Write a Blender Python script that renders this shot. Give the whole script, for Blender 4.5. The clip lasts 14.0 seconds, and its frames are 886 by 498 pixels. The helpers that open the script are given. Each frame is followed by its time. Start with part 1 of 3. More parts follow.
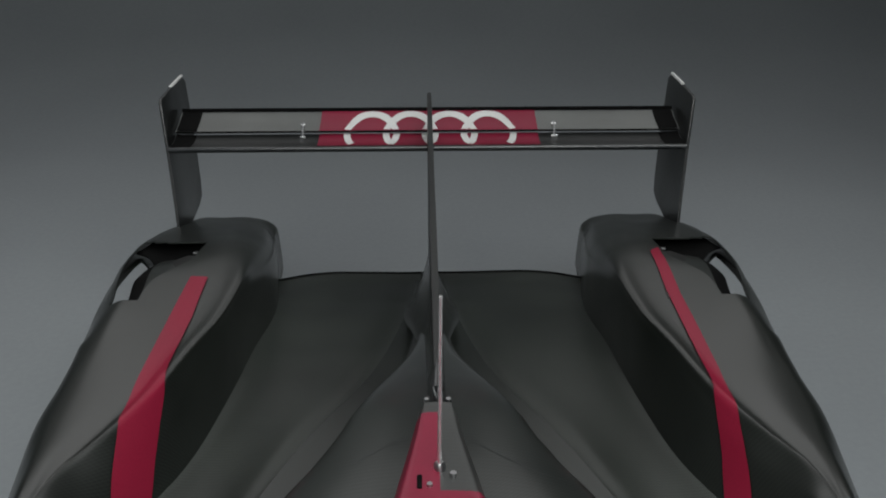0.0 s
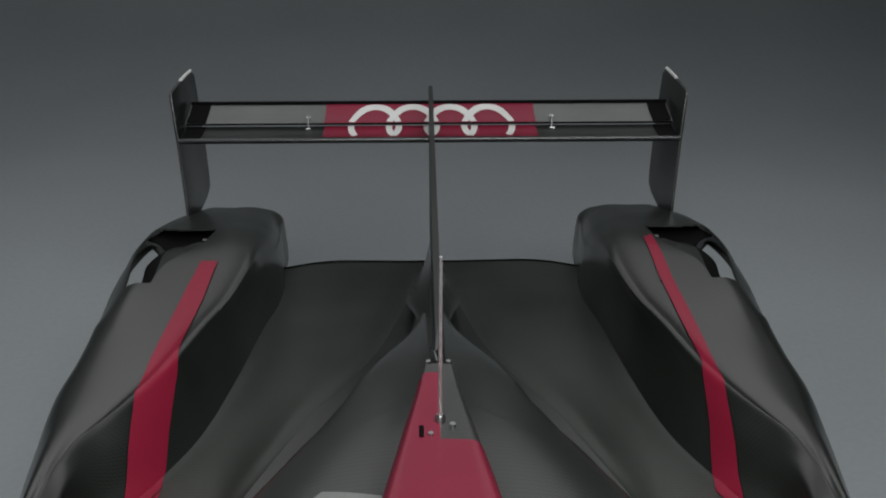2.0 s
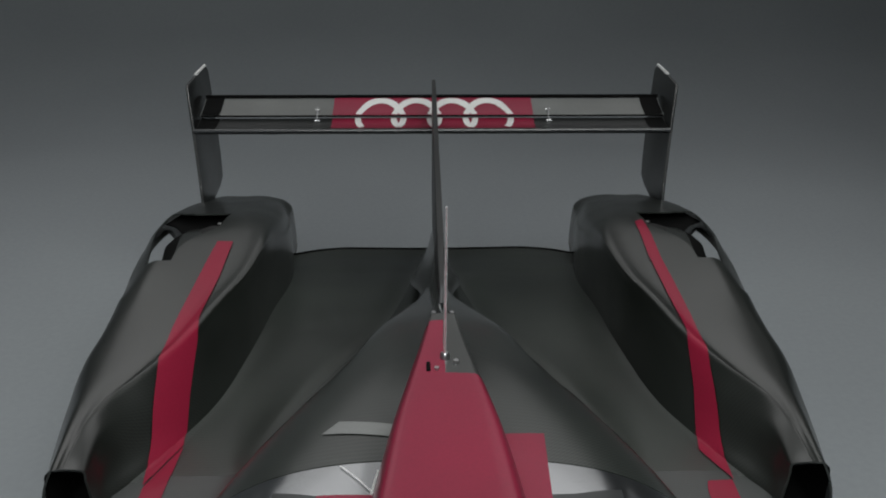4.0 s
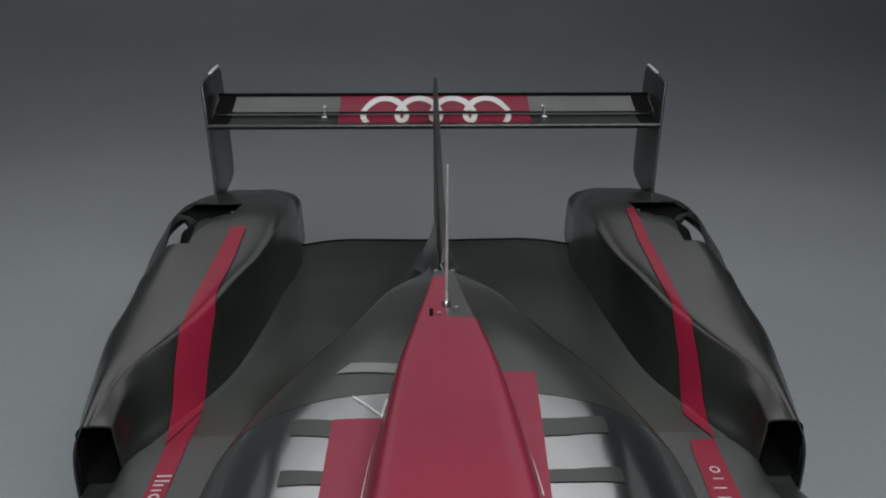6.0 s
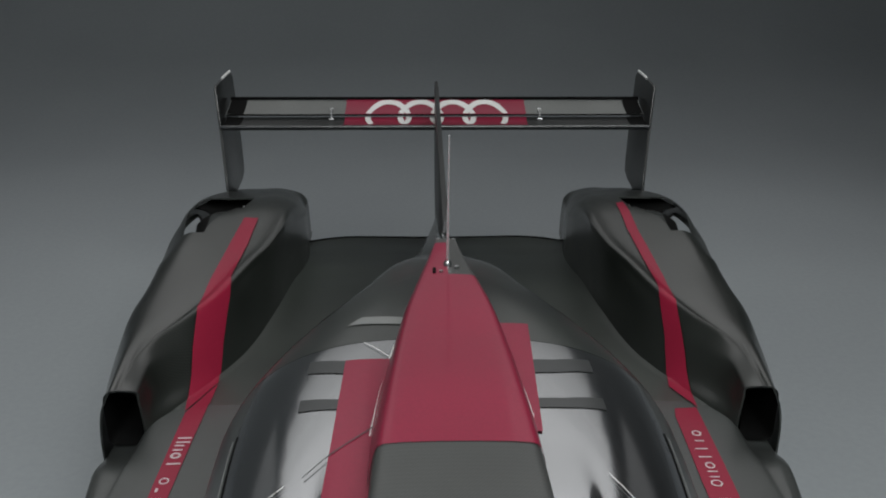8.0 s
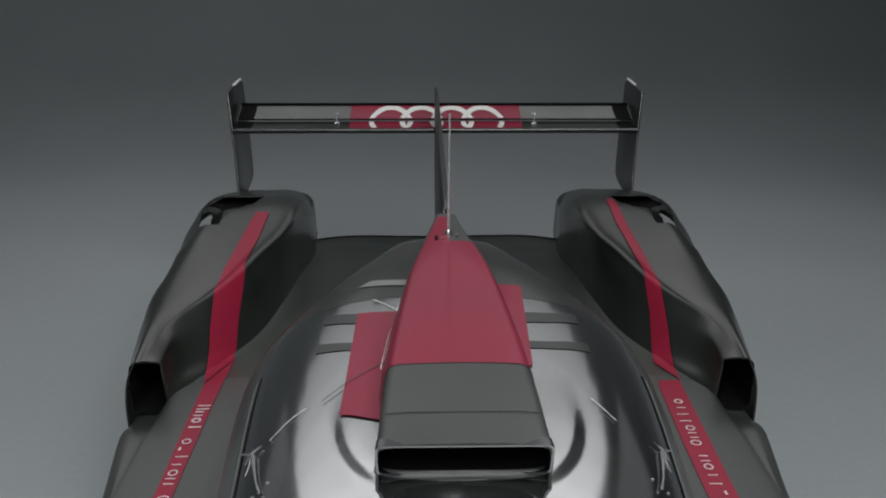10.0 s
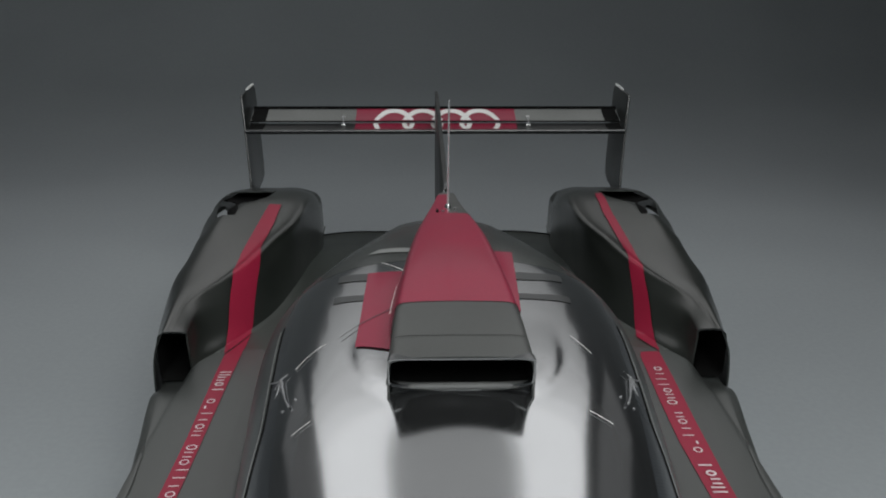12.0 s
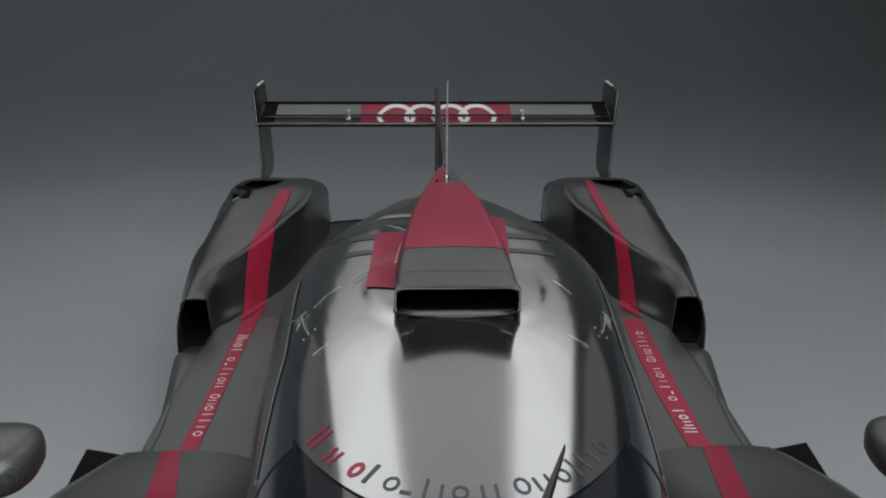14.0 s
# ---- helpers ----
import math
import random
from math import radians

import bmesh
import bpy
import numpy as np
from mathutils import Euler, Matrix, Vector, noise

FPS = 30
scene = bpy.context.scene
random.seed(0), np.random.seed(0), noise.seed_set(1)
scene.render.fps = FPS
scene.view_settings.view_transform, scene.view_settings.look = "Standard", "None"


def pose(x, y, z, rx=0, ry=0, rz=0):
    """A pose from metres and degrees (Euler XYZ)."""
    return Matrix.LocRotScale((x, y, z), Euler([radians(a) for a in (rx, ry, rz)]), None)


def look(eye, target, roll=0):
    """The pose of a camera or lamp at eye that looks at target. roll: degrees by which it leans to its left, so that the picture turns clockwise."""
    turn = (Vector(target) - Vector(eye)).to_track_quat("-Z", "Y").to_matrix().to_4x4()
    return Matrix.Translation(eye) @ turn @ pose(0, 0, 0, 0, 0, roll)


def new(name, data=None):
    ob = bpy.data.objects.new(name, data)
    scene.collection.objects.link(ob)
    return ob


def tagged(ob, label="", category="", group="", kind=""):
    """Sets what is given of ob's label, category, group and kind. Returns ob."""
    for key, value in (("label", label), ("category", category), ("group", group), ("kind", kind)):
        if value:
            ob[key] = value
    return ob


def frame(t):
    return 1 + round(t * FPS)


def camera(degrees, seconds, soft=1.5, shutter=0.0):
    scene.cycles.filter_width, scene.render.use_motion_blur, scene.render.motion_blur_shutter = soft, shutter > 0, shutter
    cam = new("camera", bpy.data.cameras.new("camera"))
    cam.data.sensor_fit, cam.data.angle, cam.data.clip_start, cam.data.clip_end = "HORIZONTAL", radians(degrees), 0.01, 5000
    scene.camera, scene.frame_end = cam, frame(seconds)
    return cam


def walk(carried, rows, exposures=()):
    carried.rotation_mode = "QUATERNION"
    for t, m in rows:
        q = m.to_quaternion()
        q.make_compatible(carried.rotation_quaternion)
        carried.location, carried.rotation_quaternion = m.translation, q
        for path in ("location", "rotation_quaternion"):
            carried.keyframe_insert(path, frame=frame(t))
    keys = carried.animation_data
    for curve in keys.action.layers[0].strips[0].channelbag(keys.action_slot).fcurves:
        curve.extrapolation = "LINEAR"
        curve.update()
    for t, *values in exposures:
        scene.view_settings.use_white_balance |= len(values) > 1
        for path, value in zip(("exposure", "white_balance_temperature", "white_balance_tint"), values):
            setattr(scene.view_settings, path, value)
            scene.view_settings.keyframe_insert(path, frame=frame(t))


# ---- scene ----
import functools

cam = camera(54.0, 14.0, soft=2.0)
PATH = [
    (0, (-0.017, 0.036, 1.826), (0.024, 1.847, 0.978), 0.0),
    (0.5, (-0.018, 0.012, 1.827), (0.022, 1.823, 0.98), 0.1),
    (1, (-0.018, -0.013, 1.825), (0.022, 1.798, 0.979), 0.0),
    (1.5, (-0.019, -0.037, 1.823), (0.021, 1.775, 0.979), 0.0),
    (2, (-0.018, -0.075, 1.824), (0.02, 1.738, 0.98), -0.0),
    (2.5, (-0.02, -0.113, 1.822), (0.018, 1.701, 0.981), 0.0),
    (3, (-0.024, -0.159, 1.82), (0.015, 1.657, 0.984), 0.1),
    (5.5, (-0.034, -0.404, 1.795), (0.005, 1.428, 0.992), 0.2),
    (6, (-0.035, -0.452, 1.786), (0.002, 1.384, 0.994), 0.1),
    (6.5, (-0.038, -0.5, 1.775), (0.001, 1.341, 0.993), 0.2),
    (7, (-0.04, -0.553, 1.765), (0.0, 1.293, 0.996), 0.1),
    (7.5, (-0.044, -0.606, 1.754), (-0.004, 1.246, 0.999), 0.2),
    (8, (-0.044, -0.659, 1.747), (-0.005, 1.197, 1.004), 0.2),
    (10.5, (-0.058, -0.948, 1.696), (-0.014, 0.933, 1.018), 0.2),
    (11, (-0.06, -1.015, 1.691), (-0.017, 0.87, 1.023), 0.2),
    (11.5, (-0.062, -1.085, 1.687), (-0.019, 0.803, 1.027), 0.2),
    (12, (-0.063, -1.16, 1.679), (-0.018, 0.731, 1.029), 0.2),
    (12.5, (-0.064, -1.233, 1.672), (-0.02, 0.66, 1.031), 0.2),
    (13, (-0.066, -1.307, 1.663), (-0.022, 0.589, 1.029), 0.2),
    (13.5, (-0.067, -1.372, 1.652), (-0.023, 0.526, 1.024), 0.2),
    (14, (-0.067, -1.44, 1.64), (-0.022, 0.459, 1.015), 0.2),
]
walk(cam, [(t, look(eye, target, roll)) for t, eye, target, roll in PATH], [(0.0, 0.02), (3.0, 0.02), (8.0, 0.05), (14.0, 0.07)])

# ---- world, lamps ----
world = bpy.data.worlds.new("studio_air")
world.use_nodes = True
world.node_tree.nodes["Background"].inputs[0].default_value = (0.5, 0.53, 0.56, 1)
world.node_tree.nodes["Background"].inputs[1].default_value = 0.02
scene.world = world
scene.view_settings.exposure = 0.0


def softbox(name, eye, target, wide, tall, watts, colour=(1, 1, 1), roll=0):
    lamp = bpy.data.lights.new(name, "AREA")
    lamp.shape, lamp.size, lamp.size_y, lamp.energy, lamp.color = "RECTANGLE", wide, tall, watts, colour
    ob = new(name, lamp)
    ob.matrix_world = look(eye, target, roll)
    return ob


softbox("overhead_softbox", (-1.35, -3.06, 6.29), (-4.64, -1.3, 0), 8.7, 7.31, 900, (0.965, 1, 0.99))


SLOPE = radians(38)


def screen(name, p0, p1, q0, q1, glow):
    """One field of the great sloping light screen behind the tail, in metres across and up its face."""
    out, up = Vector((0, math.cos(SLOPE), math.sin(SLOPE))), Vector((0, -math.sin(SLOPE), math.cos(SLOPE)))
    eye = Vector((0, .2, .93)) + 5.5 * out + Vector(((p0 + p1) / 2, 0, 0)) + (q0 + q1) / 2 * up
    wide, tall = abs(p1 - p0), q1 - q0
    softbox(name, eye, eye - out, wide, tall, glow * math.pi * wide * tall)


# two bright fields with their lower outer corners cut off, dimmer towards the floor, and a duller one between them
for x, fields in ((-1, (1.8, 2.35, 2.9, 3.35, 3.6, 3.75, 3.8, 3.75)), (1, (1.8, 2.3, 2.7, 3.0, 3.2, 3.3, 3.3, 3.25))):
    lows = (-2.8, -2.4, -2.0, -1.65, -1.25, -.8, -.2, .5, 2.68)
    for q0, q1, outer, glow in zip(lows, lows[1:], fields, (.20, .25, .32, .41, .55, .76, 1.0, 1.22)):
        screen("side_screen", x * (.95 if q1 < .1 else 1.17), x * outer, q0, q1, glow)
    # added dim fill outside the screen, lifting the roof's dark flanks
    screen("margin_fill", x * 3.9, x * 6.1, -2.4, 2.68, .10)
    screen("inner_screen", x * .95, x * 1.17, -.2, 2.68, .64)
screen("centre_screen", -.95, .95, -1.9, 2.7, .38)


# ---- materials ----
def material(name, colour, rough=0.5, metal=0.0, coat=0.0, coat_rough=0.1, grain=0.15, grain_size=60.0,
             stain=0.12, stain_size=3.0, bump=0.0, rough_vary=0.1, specular=0.5):
    m = bpy.data.materials.new(name)
    m.use_nodes = True
    nt = m.node_tree
    b = nt.nodes["Principled BSDF"]
    b.inputs["Roughness"].default_value = rough
    b.inputs["Metallic"].default_value = metal
    b.inputs["Coat Weight"].default_value = coat
    b.inputs["Coat Roughness"].default_value = coat_rough
    b.inputs["Specular IOR Level"].default_value = specular
    tc = nt.nodes.new("ShaderNodeTexCoord")
    fine = nt.nodes.new("ShaderNodeTexNoise")
    fine.inputs["Scale"].default_value, fine.inputs["Detail"].default_value = grain_size, 4
    broad = nt.nodes.new("ShaderNodeTexNoise")
    broad.inputs["Scale"].default_value, broad.inputs["Detail"].default_value = stain_size, 5
    for n in (fine, broad):
        nt.links.new(tc.outputs["Object"], n.inputs["Vector"])
    def scaled(src, amount):
        r = nt.nodes.new("ShaderNodeMapRange")
        r.inputs["From Min"].default_value, r.inputs["From Max"].default_value = 0.3, 0.7
        r.inputs["To Min"].default_value, r.inputs["To Max"].default_value = 1 - amount, 1 + amount
        nt.links.new(src, r.inputs["Value"])
        return r.outputs["Result"]
    mul = nt.nodes.new("ShaderNodeMath")
    mul.operation = "MULTIPLY"
    nt.links.new(scaled(fine.outputs["Fac"], grain), mul.inputs[0])
    nt.links.new(scaled(broad.outputs["Fac"], stain), mul.inputs[1])
    tint = nt.nodes.new("ShaderNodeVectorMath")
    tint.operation = "SCALE"
    tint.inputs[0].default_value = colour
    nt.links.new(mul.outputs[0], tint.inputs["Scale"])
    nt.links.new(tint.outputs[0], b.inputs["Base Color"])
    rv = nt.nodes.new("ShaderNodeMath")
    rv.operation = "MULTIPLY"
    rv.inputs[1].default_value = rough
    nt.links.new(scaled(broad.outputs["Fac"], rough_vary), rv.inputs[0])
    nt.links.new(rv.outputs[0], b.inputs["Roughness"])
    if bump:
        bn = nt.nodes.new("ShaderNodeBump")
        bn.inputs["Strength"].default_value, bn.inputs["Distance"].default_value = bump, 0.002
        nt.links.new(fine.outputs["Fac"], bn.inputs["Height"])
        nt.links.new(bn.outputs[0], b.inputs["Normal"])
    return m


def carbon_fibre(name, dark, light, rough, coat, coat_rough, cell=0.004):
    """Woven carbon: two crossed sets of tows in a twill, seen from above, under a satin lacquer."""
    m = material(name, (1, 1, 1), rough, 0, coat, coat_rough, 0.06, 300.0, 0.28, 2.6, 0.0, 0.22)
    nt = m.node_tree
    b = nt.nodes["Principled BSDF"]
    tint = [n for n in nt.nodes if n.bl_idname == "ShaderNodeVectorMath"][0]
    tc = [n for n in nt.nodes if n.bl_idname == "ShaderNodeTexCoord"][0]
    turn = nt.nodes.new("ShaderNodeMapping")
    turn.inputs["Rotation"].default_value = (0, 0, radians(45))
    nt.links.new(tc.outputs["Object"], turn.inputs["Vector"])
    wave = nt.nodes.new("ShaderNodeTexWave")
    wave.bands_direction, wave.wave_profile = "X", "SIN"
    wave.inputs["Scale"].default_value = 0.314 / cell
    wave.inputs["Distortion"].default_value = 0.3
    nt.links.new(turn.outputs[0], wave.inputs["Vector"])
    cross = nt.nodes.new("ShaderNodeTexWave")
    cross.bands_direction, cross.wave_profile = "Y", "SIN"
    cross.inputs["Scale"].default_value = 0.157 / cell
    nt.links.new(tc.outputs["Object"], cross.inputs["Vector"])
    mix = nt.nodes.new("ShaderNodeMath")
    mix.operation = "MULTIPLY_ADD"
    mix.inputs[1].default_value, mix.inputs[2].default_value = 0.35, 0.0
    nt.links.new(cross.outputs["Fac"], mix.inputs[0])
    add = nt.nodes.new("ShaderNodeMath")
    add.operation = "MULTIPLY_ADD"
    add.inputs[1].default_value = 0.65
    nt.links.new(wave.outputs["Fac"], add.inputs[0])
    nt.links.new(mix.outputs[0], add.inputs[2])
    ramp = nt.nodes.new("ShaderNodeMix")
    ramp.data_type = "RGBA"
    ramp.inputs[6].default_value, ramp.inputs[7].default_value = (*dark, 1), (*light, 1)
    nt.links.new(add.outputs[0], ramp.inputs[0])
    nt.links.new(ramp.outputs[2], tint.inputs[0])
    bn = nt.nodes.new("ShaderNodeBump")
    bn.inputs["Strength"].default_value, bn.inputs["Distance"].default_value = 0.2, 0.0005
    nt.links.new(add.outputs[0], bn.inputs["Height"])
    nt.links.new(bn.outputs[0], b.inputs["Normal"])
    return m


M_CARBON = carbon_fibre("satin_carbon", (0.0032, 0.0042, 0.0033), (0.0185, 0.0225, 0.0192), 0.46, 0.95, 0.25, 0.0042)
M_DECK = carbon_fibre("glossy_satin_carbon", (0.004, 0.005, 0.004), (0.045, 0.053, 0.0455), 0.4, 0.75, 0.32, 0.0052)
# same carbon as the fenders, with the brighter light on it in the colour
M_POD = carbon_fibre("lightened_satin_carbon", (0.020, 0.022, 0.0212), (0.052, 0.0565, 0.0545), 0.46, 0.8, 0.26, 0.0042)
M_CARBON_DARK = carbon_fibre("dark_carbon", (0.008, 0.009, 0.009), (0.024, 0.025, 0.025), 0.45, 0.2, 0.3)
M_GLOSS_CARBON = carbon_fibre("gloss_carbon", (0.012, 0.014, 0.016), (0.03, 0.033, 0.036), 0.4, 0.9, 0.08)
M_PLATE = carbon_fibre("lacquered_carbon", (0.004, 0.005, 0.005), (0.013, 0.014, 0.014), 0.45, 0.7, 0.16)
M_BOX = carbon_fibre("pale_satin_carbon", (0.047, 0.0485, 0.047), (0.064, 0.066, 0.064), 0.5, 0.25, 0.4, 0.0042)
# flap carbon, made paler to hold the light it reflects
M_FLAP = carbon_fibre("sheen_grey_carbon", (0.10, 0.103, 0.10), (0.14, 0.145, 0.14), 0.5, 0.25, 0.4, 0.0042)
M_HOOD = carbon_fibre("lacquered_hood_carbon", (0.003, 0.004, 0.003), (0.030, 0.036, 0.031), 0.4, 1.0, 0.22, 0.0052)
# the silver flank's dim reflection, put into a dark woven colour
M_FLANK = carbon_fibre("dim_flank_finish", (0.020, 0.022, 0.025), (0.046, 0.050, 0.055), 0.3, 0.9, 0.12, 0.0052)
M_SILVER = material("silver_lacquer", (0.44, 0.45, 0.46), 0.14, 0.97, 0.5, 0.04, 0.04, 400.0, 0.06, 2.5, 0.0, 0.15)
M_RED = material("red_foil", (0.225, 0.012, 0.038), 0.5, 0.0, 0.4, 0.10, 0.05, 200.0, 0.08, 4.0, specular=0.3)
M_STRIPE = material("red_stripe_foil", (0.255, 0.008, 0.033), 0.55, 0.0, 0.4, 0.2, 0.05, 200.0, 0.08, 4.0, specular=0.25)
# flat pale grey that paints in reflected light on the patch and door edge
M_PATCH = material("pale_sheen_grey", (0.22, 0.225, 0.22), 0.5, 0.2, 0.1, 0.3, 0.05, 200.0, 0.08, 6.0)
M_WHITE = material("white_foil", (0.72, 0.72, 0.71), 0.4, 0.0, 0.2, 0.2, 0.04, 200.0, 0.06, 6.0)
M_GREY_BAND = material("dark_grey_foil", (0.03, 0.032, 0.033), 0.35, 0.0, 0.3, 0.2, 0.05, 200.0, 0.1, 6.0)
M_LETTER = material("pale_letter_foil", (0.6, 0.5, 0.52), 0.45)
M_DARK_LETTER = material("dark_letter_foil", (0.05, 0.055, 0.06), 0.45)
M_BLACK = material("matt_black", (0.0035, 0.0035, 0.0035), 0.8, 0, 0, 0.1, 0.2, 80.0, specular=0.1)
M_RUBBER = material("tyre_rubber", (0.010, 0.010, 0.010), 0.75, 0, 0, 0.1, 0.2, 120.0, 0.2, 6.0, 0.3)
M_NECK = material("gloss_black", (0.008, 0.009, 0.010), 0.3, 0, 0.6, 0.1, 0.1, 80.0)
M_METAL = material("bare_metal", (0.55, 0.55, 0.56), 0.3, 1.0, 0, 0.1, 0.08, 150.0)
M_LATCH = material("worn_metal", (0.30, 0.30, 0.31), 0.45, 0.5, 0, 0.1, 0.2, 150.0)
M_CHROME = material("pale_bright_metal", (0.8, 0.8, 0.8), 0.25, 0.8)
M_GLASS = material("smoked_polycarbonate", (0.010, 0.012, 0.015), 0.12, 0, 0.8, 0.04, 0.05, 50.0)
M_FLOOR = material("grey_studio_paint", (0.29, 0.31, 0.325), 0.6, 0, 0, 0.1, 0.03, 40.0, 0.05, 0.7, 0.02, 0.1, 0.3)
M_WALL = material("grey_wall_paint", (0.24, 0.25, 0.26), 0.8, 0, 0, 0.1, 0.05, 20.0)
M_CEILING = material("dark_ceiling_paint", (0.05, 0.052, 0.053), 0.8, 0, 0, 0.1, 0.05, 20.0)


# ---- mesh helpers ----
def curve(*knots):
    """A smooth monotone curve through (y, value) knots; past the ends it holds."""
    xs, ys = np.array([k[0] for k in knots], float), np.array([k[1] for k in knots], float)
    h, d = np.diff(xs), np.diff(ys) / np.diff(xs)
    m = np.zeros(len(xs))
    m[0], m[-1] = d[0], d[-1]
    for i in range(1, len(xs) - 1):
        if d[i - 1] * d[i] > 0:
            w1, w2 = 2 * h[i] + h[i - 1], h[i] + 2 * h[i - 1]
            m[i] = (w1 + w2) / (w1 / d[i - 1] + w2 / d[i])
    def at(x):
        if x <= xs[0]:
            return float(ys[0])
        if x >= xs[-1]:
            return float(ys[-1])
        i = int(np.searchsorted(xs, x) - 1)
        t = (x - xs[i]) / h[i]
        return float((2 * t**3 - 3 * t**2 + 1) * ys[i] + (t**3 - 2 * t**2 + t) * h[i] * m[i]
                     + (-2 * t**3 + 3 * t**2) * ys[i + 1] + (t**3 - t**2) * h[i] * m[i + 1])
    return at


def soft(at, wide):
    """A curve evened out over that width, so that its bends run into one another."""
    steps = [(d, math.exp(-2 * d * d)) for d in np.linspace(-1.5, 1.5, 13)]
    total = sum(w for _, w in steps)
    return functools.lru_cache(None)(lambda x: sum(w * at(x + d * wide) for d, w in steps) / total)


def spline(points, steps, tension=0.5):
    """A Catmull-Rom curve through points, with steps pieces from each to the next."""
    p = [np.array(q, float) for q in points]
    p = [2 * p[0] - p[1]] + p + [2 * p[-1] - p[-2]]
    out = []
    for i in range(1, len(p) - 2):
        m0, m1 = tension * (p[i + 1] - p[i - 1]), tension * (p[i + 2] - p[i])
        for k in range(steps):
            t = k / steps
            out.append((2 * t**3 - 3 * t**2 + 1) * p[i] + (t**3 - 2 * t**2 + t) * m0
                       + (-2 * t**3 + 3 * t**2) * p[i + 1] + (t**3 - t**2) * m1)
    out.append(p[-2])
    return out


def finish(bm, sharp=38):
    bmesh.ops.recalc_face_normals(bm, faces=bm.faces)
    me = bpy.data.meshes.new("m")
    bm.to_mesh(me)
    bm.free()
    for f in me.polygons:
        f.use_smooth = True
    me.set_sharp_from_angle(angle=radians(sharp))
    return me


def part(name, bm, mat, parent, label="", sharp=38):
    me = finish(bm, sharp) if isinstance(bm, bmesh.types.BMesh) else bm
    me.name = name
    if not me.materials:
        me.materials.append(mat)
    ob = new(name, me)
    ob.parent = parent
    if label:
        ob["label"] = label
    return ob


def sheet(rows, thick=0.0, skip=None, bm=None):
    """A sheet through rows of points, thickened downwards along its normals. skip(i, j): True leaves that face open."""
    bm = bm or bmesh.new()
    g = np.array([[tuple(p) for p in r] for r in rows], float)
    n, m = g.shape[:2]
    if thick:
        du, dv = np.gradient(g, axis=0), np.gradient(g, axis=1)
        nor = np.cross(du, dv)
        nor /= np.linalg.norm(nor, axis=2)[..., None] + 1e-12
        if nor[..., 2].sum() < 0:
            nor = -nor
        low = g - thick * nor
    top = [[bm.verts.new(g[i, j]) for j in range(m)] for i in range(n)]
    faces = [(i, j) for i in range(n - 1) for j in range(m - 1) if not (skip and skip(i, j))]
    if thick:
        bot = [[bm.verts.new(low[i, j]) for j in range(m)] for i in range(n)]
    have = set(faces)
    for i, j in faces:
        bm.faces.new((top[i][j], top[i + 1][j], top[i + 1][j + 1], top[i][j + 1]))
        if thick:
            bm.faces.new((bot[i][j], bot[i][j + 1], bot[i + 1][j + 1], bot[i + 1][j]))
            for (a, b, c, d), nb in ((((i, j), (i, j + 1), 0, 0), (i - 1, j)), (((i + 1, j), (i + 1, j + 1), 0, 0), (i + 1, j)),
                                     (((i, j), (i + 1, j), 0, 0), (i, j - 1)), (((i, j + 1), (i + 1, j + 1), 0, 0), (i, j + 1))):
                if nb not in have:
                    bm.faces.new((top[a[0]][a[1]], top[b[0]][b[1]], bot[b[0]][b[1]], bot[a[0]][a[1]]))
    loose = [v for v in bm.verts if not v.link_faces]
    if loose:
        bmesh.ops.delete(bm, geom=loose, context="VERTS")
    return bm


def tube(rings, cap=True, bm=None):
    """A closed skin over rings of points; all rings have the same count."""
    bm = bm or bmesh.new()
    vs = [[bm.verts.new(tuple(p)) for p in r] for r in rings]
    k = len(vs[0])
    for a, b in zip(vs, vs[1:]):
        for i in range(k):
            bm.faces.new((a[i], a[(i + 1) % k], b[(i + 1) % k], b[i]))
    if cap:
        bm.faces.new(vs[0][::-1])
        bm.faces.new(vs[-1])
    return bm


def rod(points, radius, sides=10, bm=None):
    """A round rod along points; radius: one number, or one for each point."""
    rings = []
    pts = [Vector(p) for p in points]
    for i, p in enumerate(pts):
        way = (pts[min(i + 1, len(pts) - 1)] - pts[max(i - 1, 0)]).normalized()
        side = way.orthogonal().normalized()
        up = way.cross(side)
        r = radius[i] if isinstance(radius, (list, tuple)) else radius
        rings.append([p + r * (math.cos(a) * side + math.sin(a) * up) for a in (2 * math.pi * k / sides for k in range(sides))])
    return tube(rings, True, bm)


def block(lo, hi, bevel=0.004, segments=2, bm=None):
    b = bmesh.new()
    bmesh.ops.create_cube(b, size=1.0)
    for v in b.verts:
        v.co = Vector([(l + h) / 2 + c * (h - l) for l, h, c in zip(lo, hi, v.co)])
    if bevel:
        bmesh.ops.bevel(b, geom=list(b.edges), offset=bevel, segments=segments, affect="EDGES", profile=0.5)
    if bm is None:
        return b
    me = bpy.data.meshes.new("t")
    b.to_mesh(me)
    b.free()
    bm.from_mesh(me)
    bpy.data.meshes.remove(me)
    return bm


def plate(outline, x, thick, bevel=0.003):
    """An upright plate in the plane across x, from an outline in (y, z)."""
    bm = bmesh.new()
    a = [bm.verts.new((x - thick / 2, y, z)) for y, z in outline]
    b = [bm.verts.new((x + thick / 2, y, z)) for y, z in outline]
    bm.faces.new(a)
    bm.faces.new(b[::-1])
    k = len(a)
    for i in range(k):
        bm.faces.new((a[i], b[i], b[(i + 1) % k], a[(i + 1) % k]))
    if bevel:
        bmesh.ops.bevel(bm, geom=list(bm.edges), offset=bevel, segments=2, affect="EDGES", profile=0.5)
    return bm


from mathutils.bvhtree import BVHTree


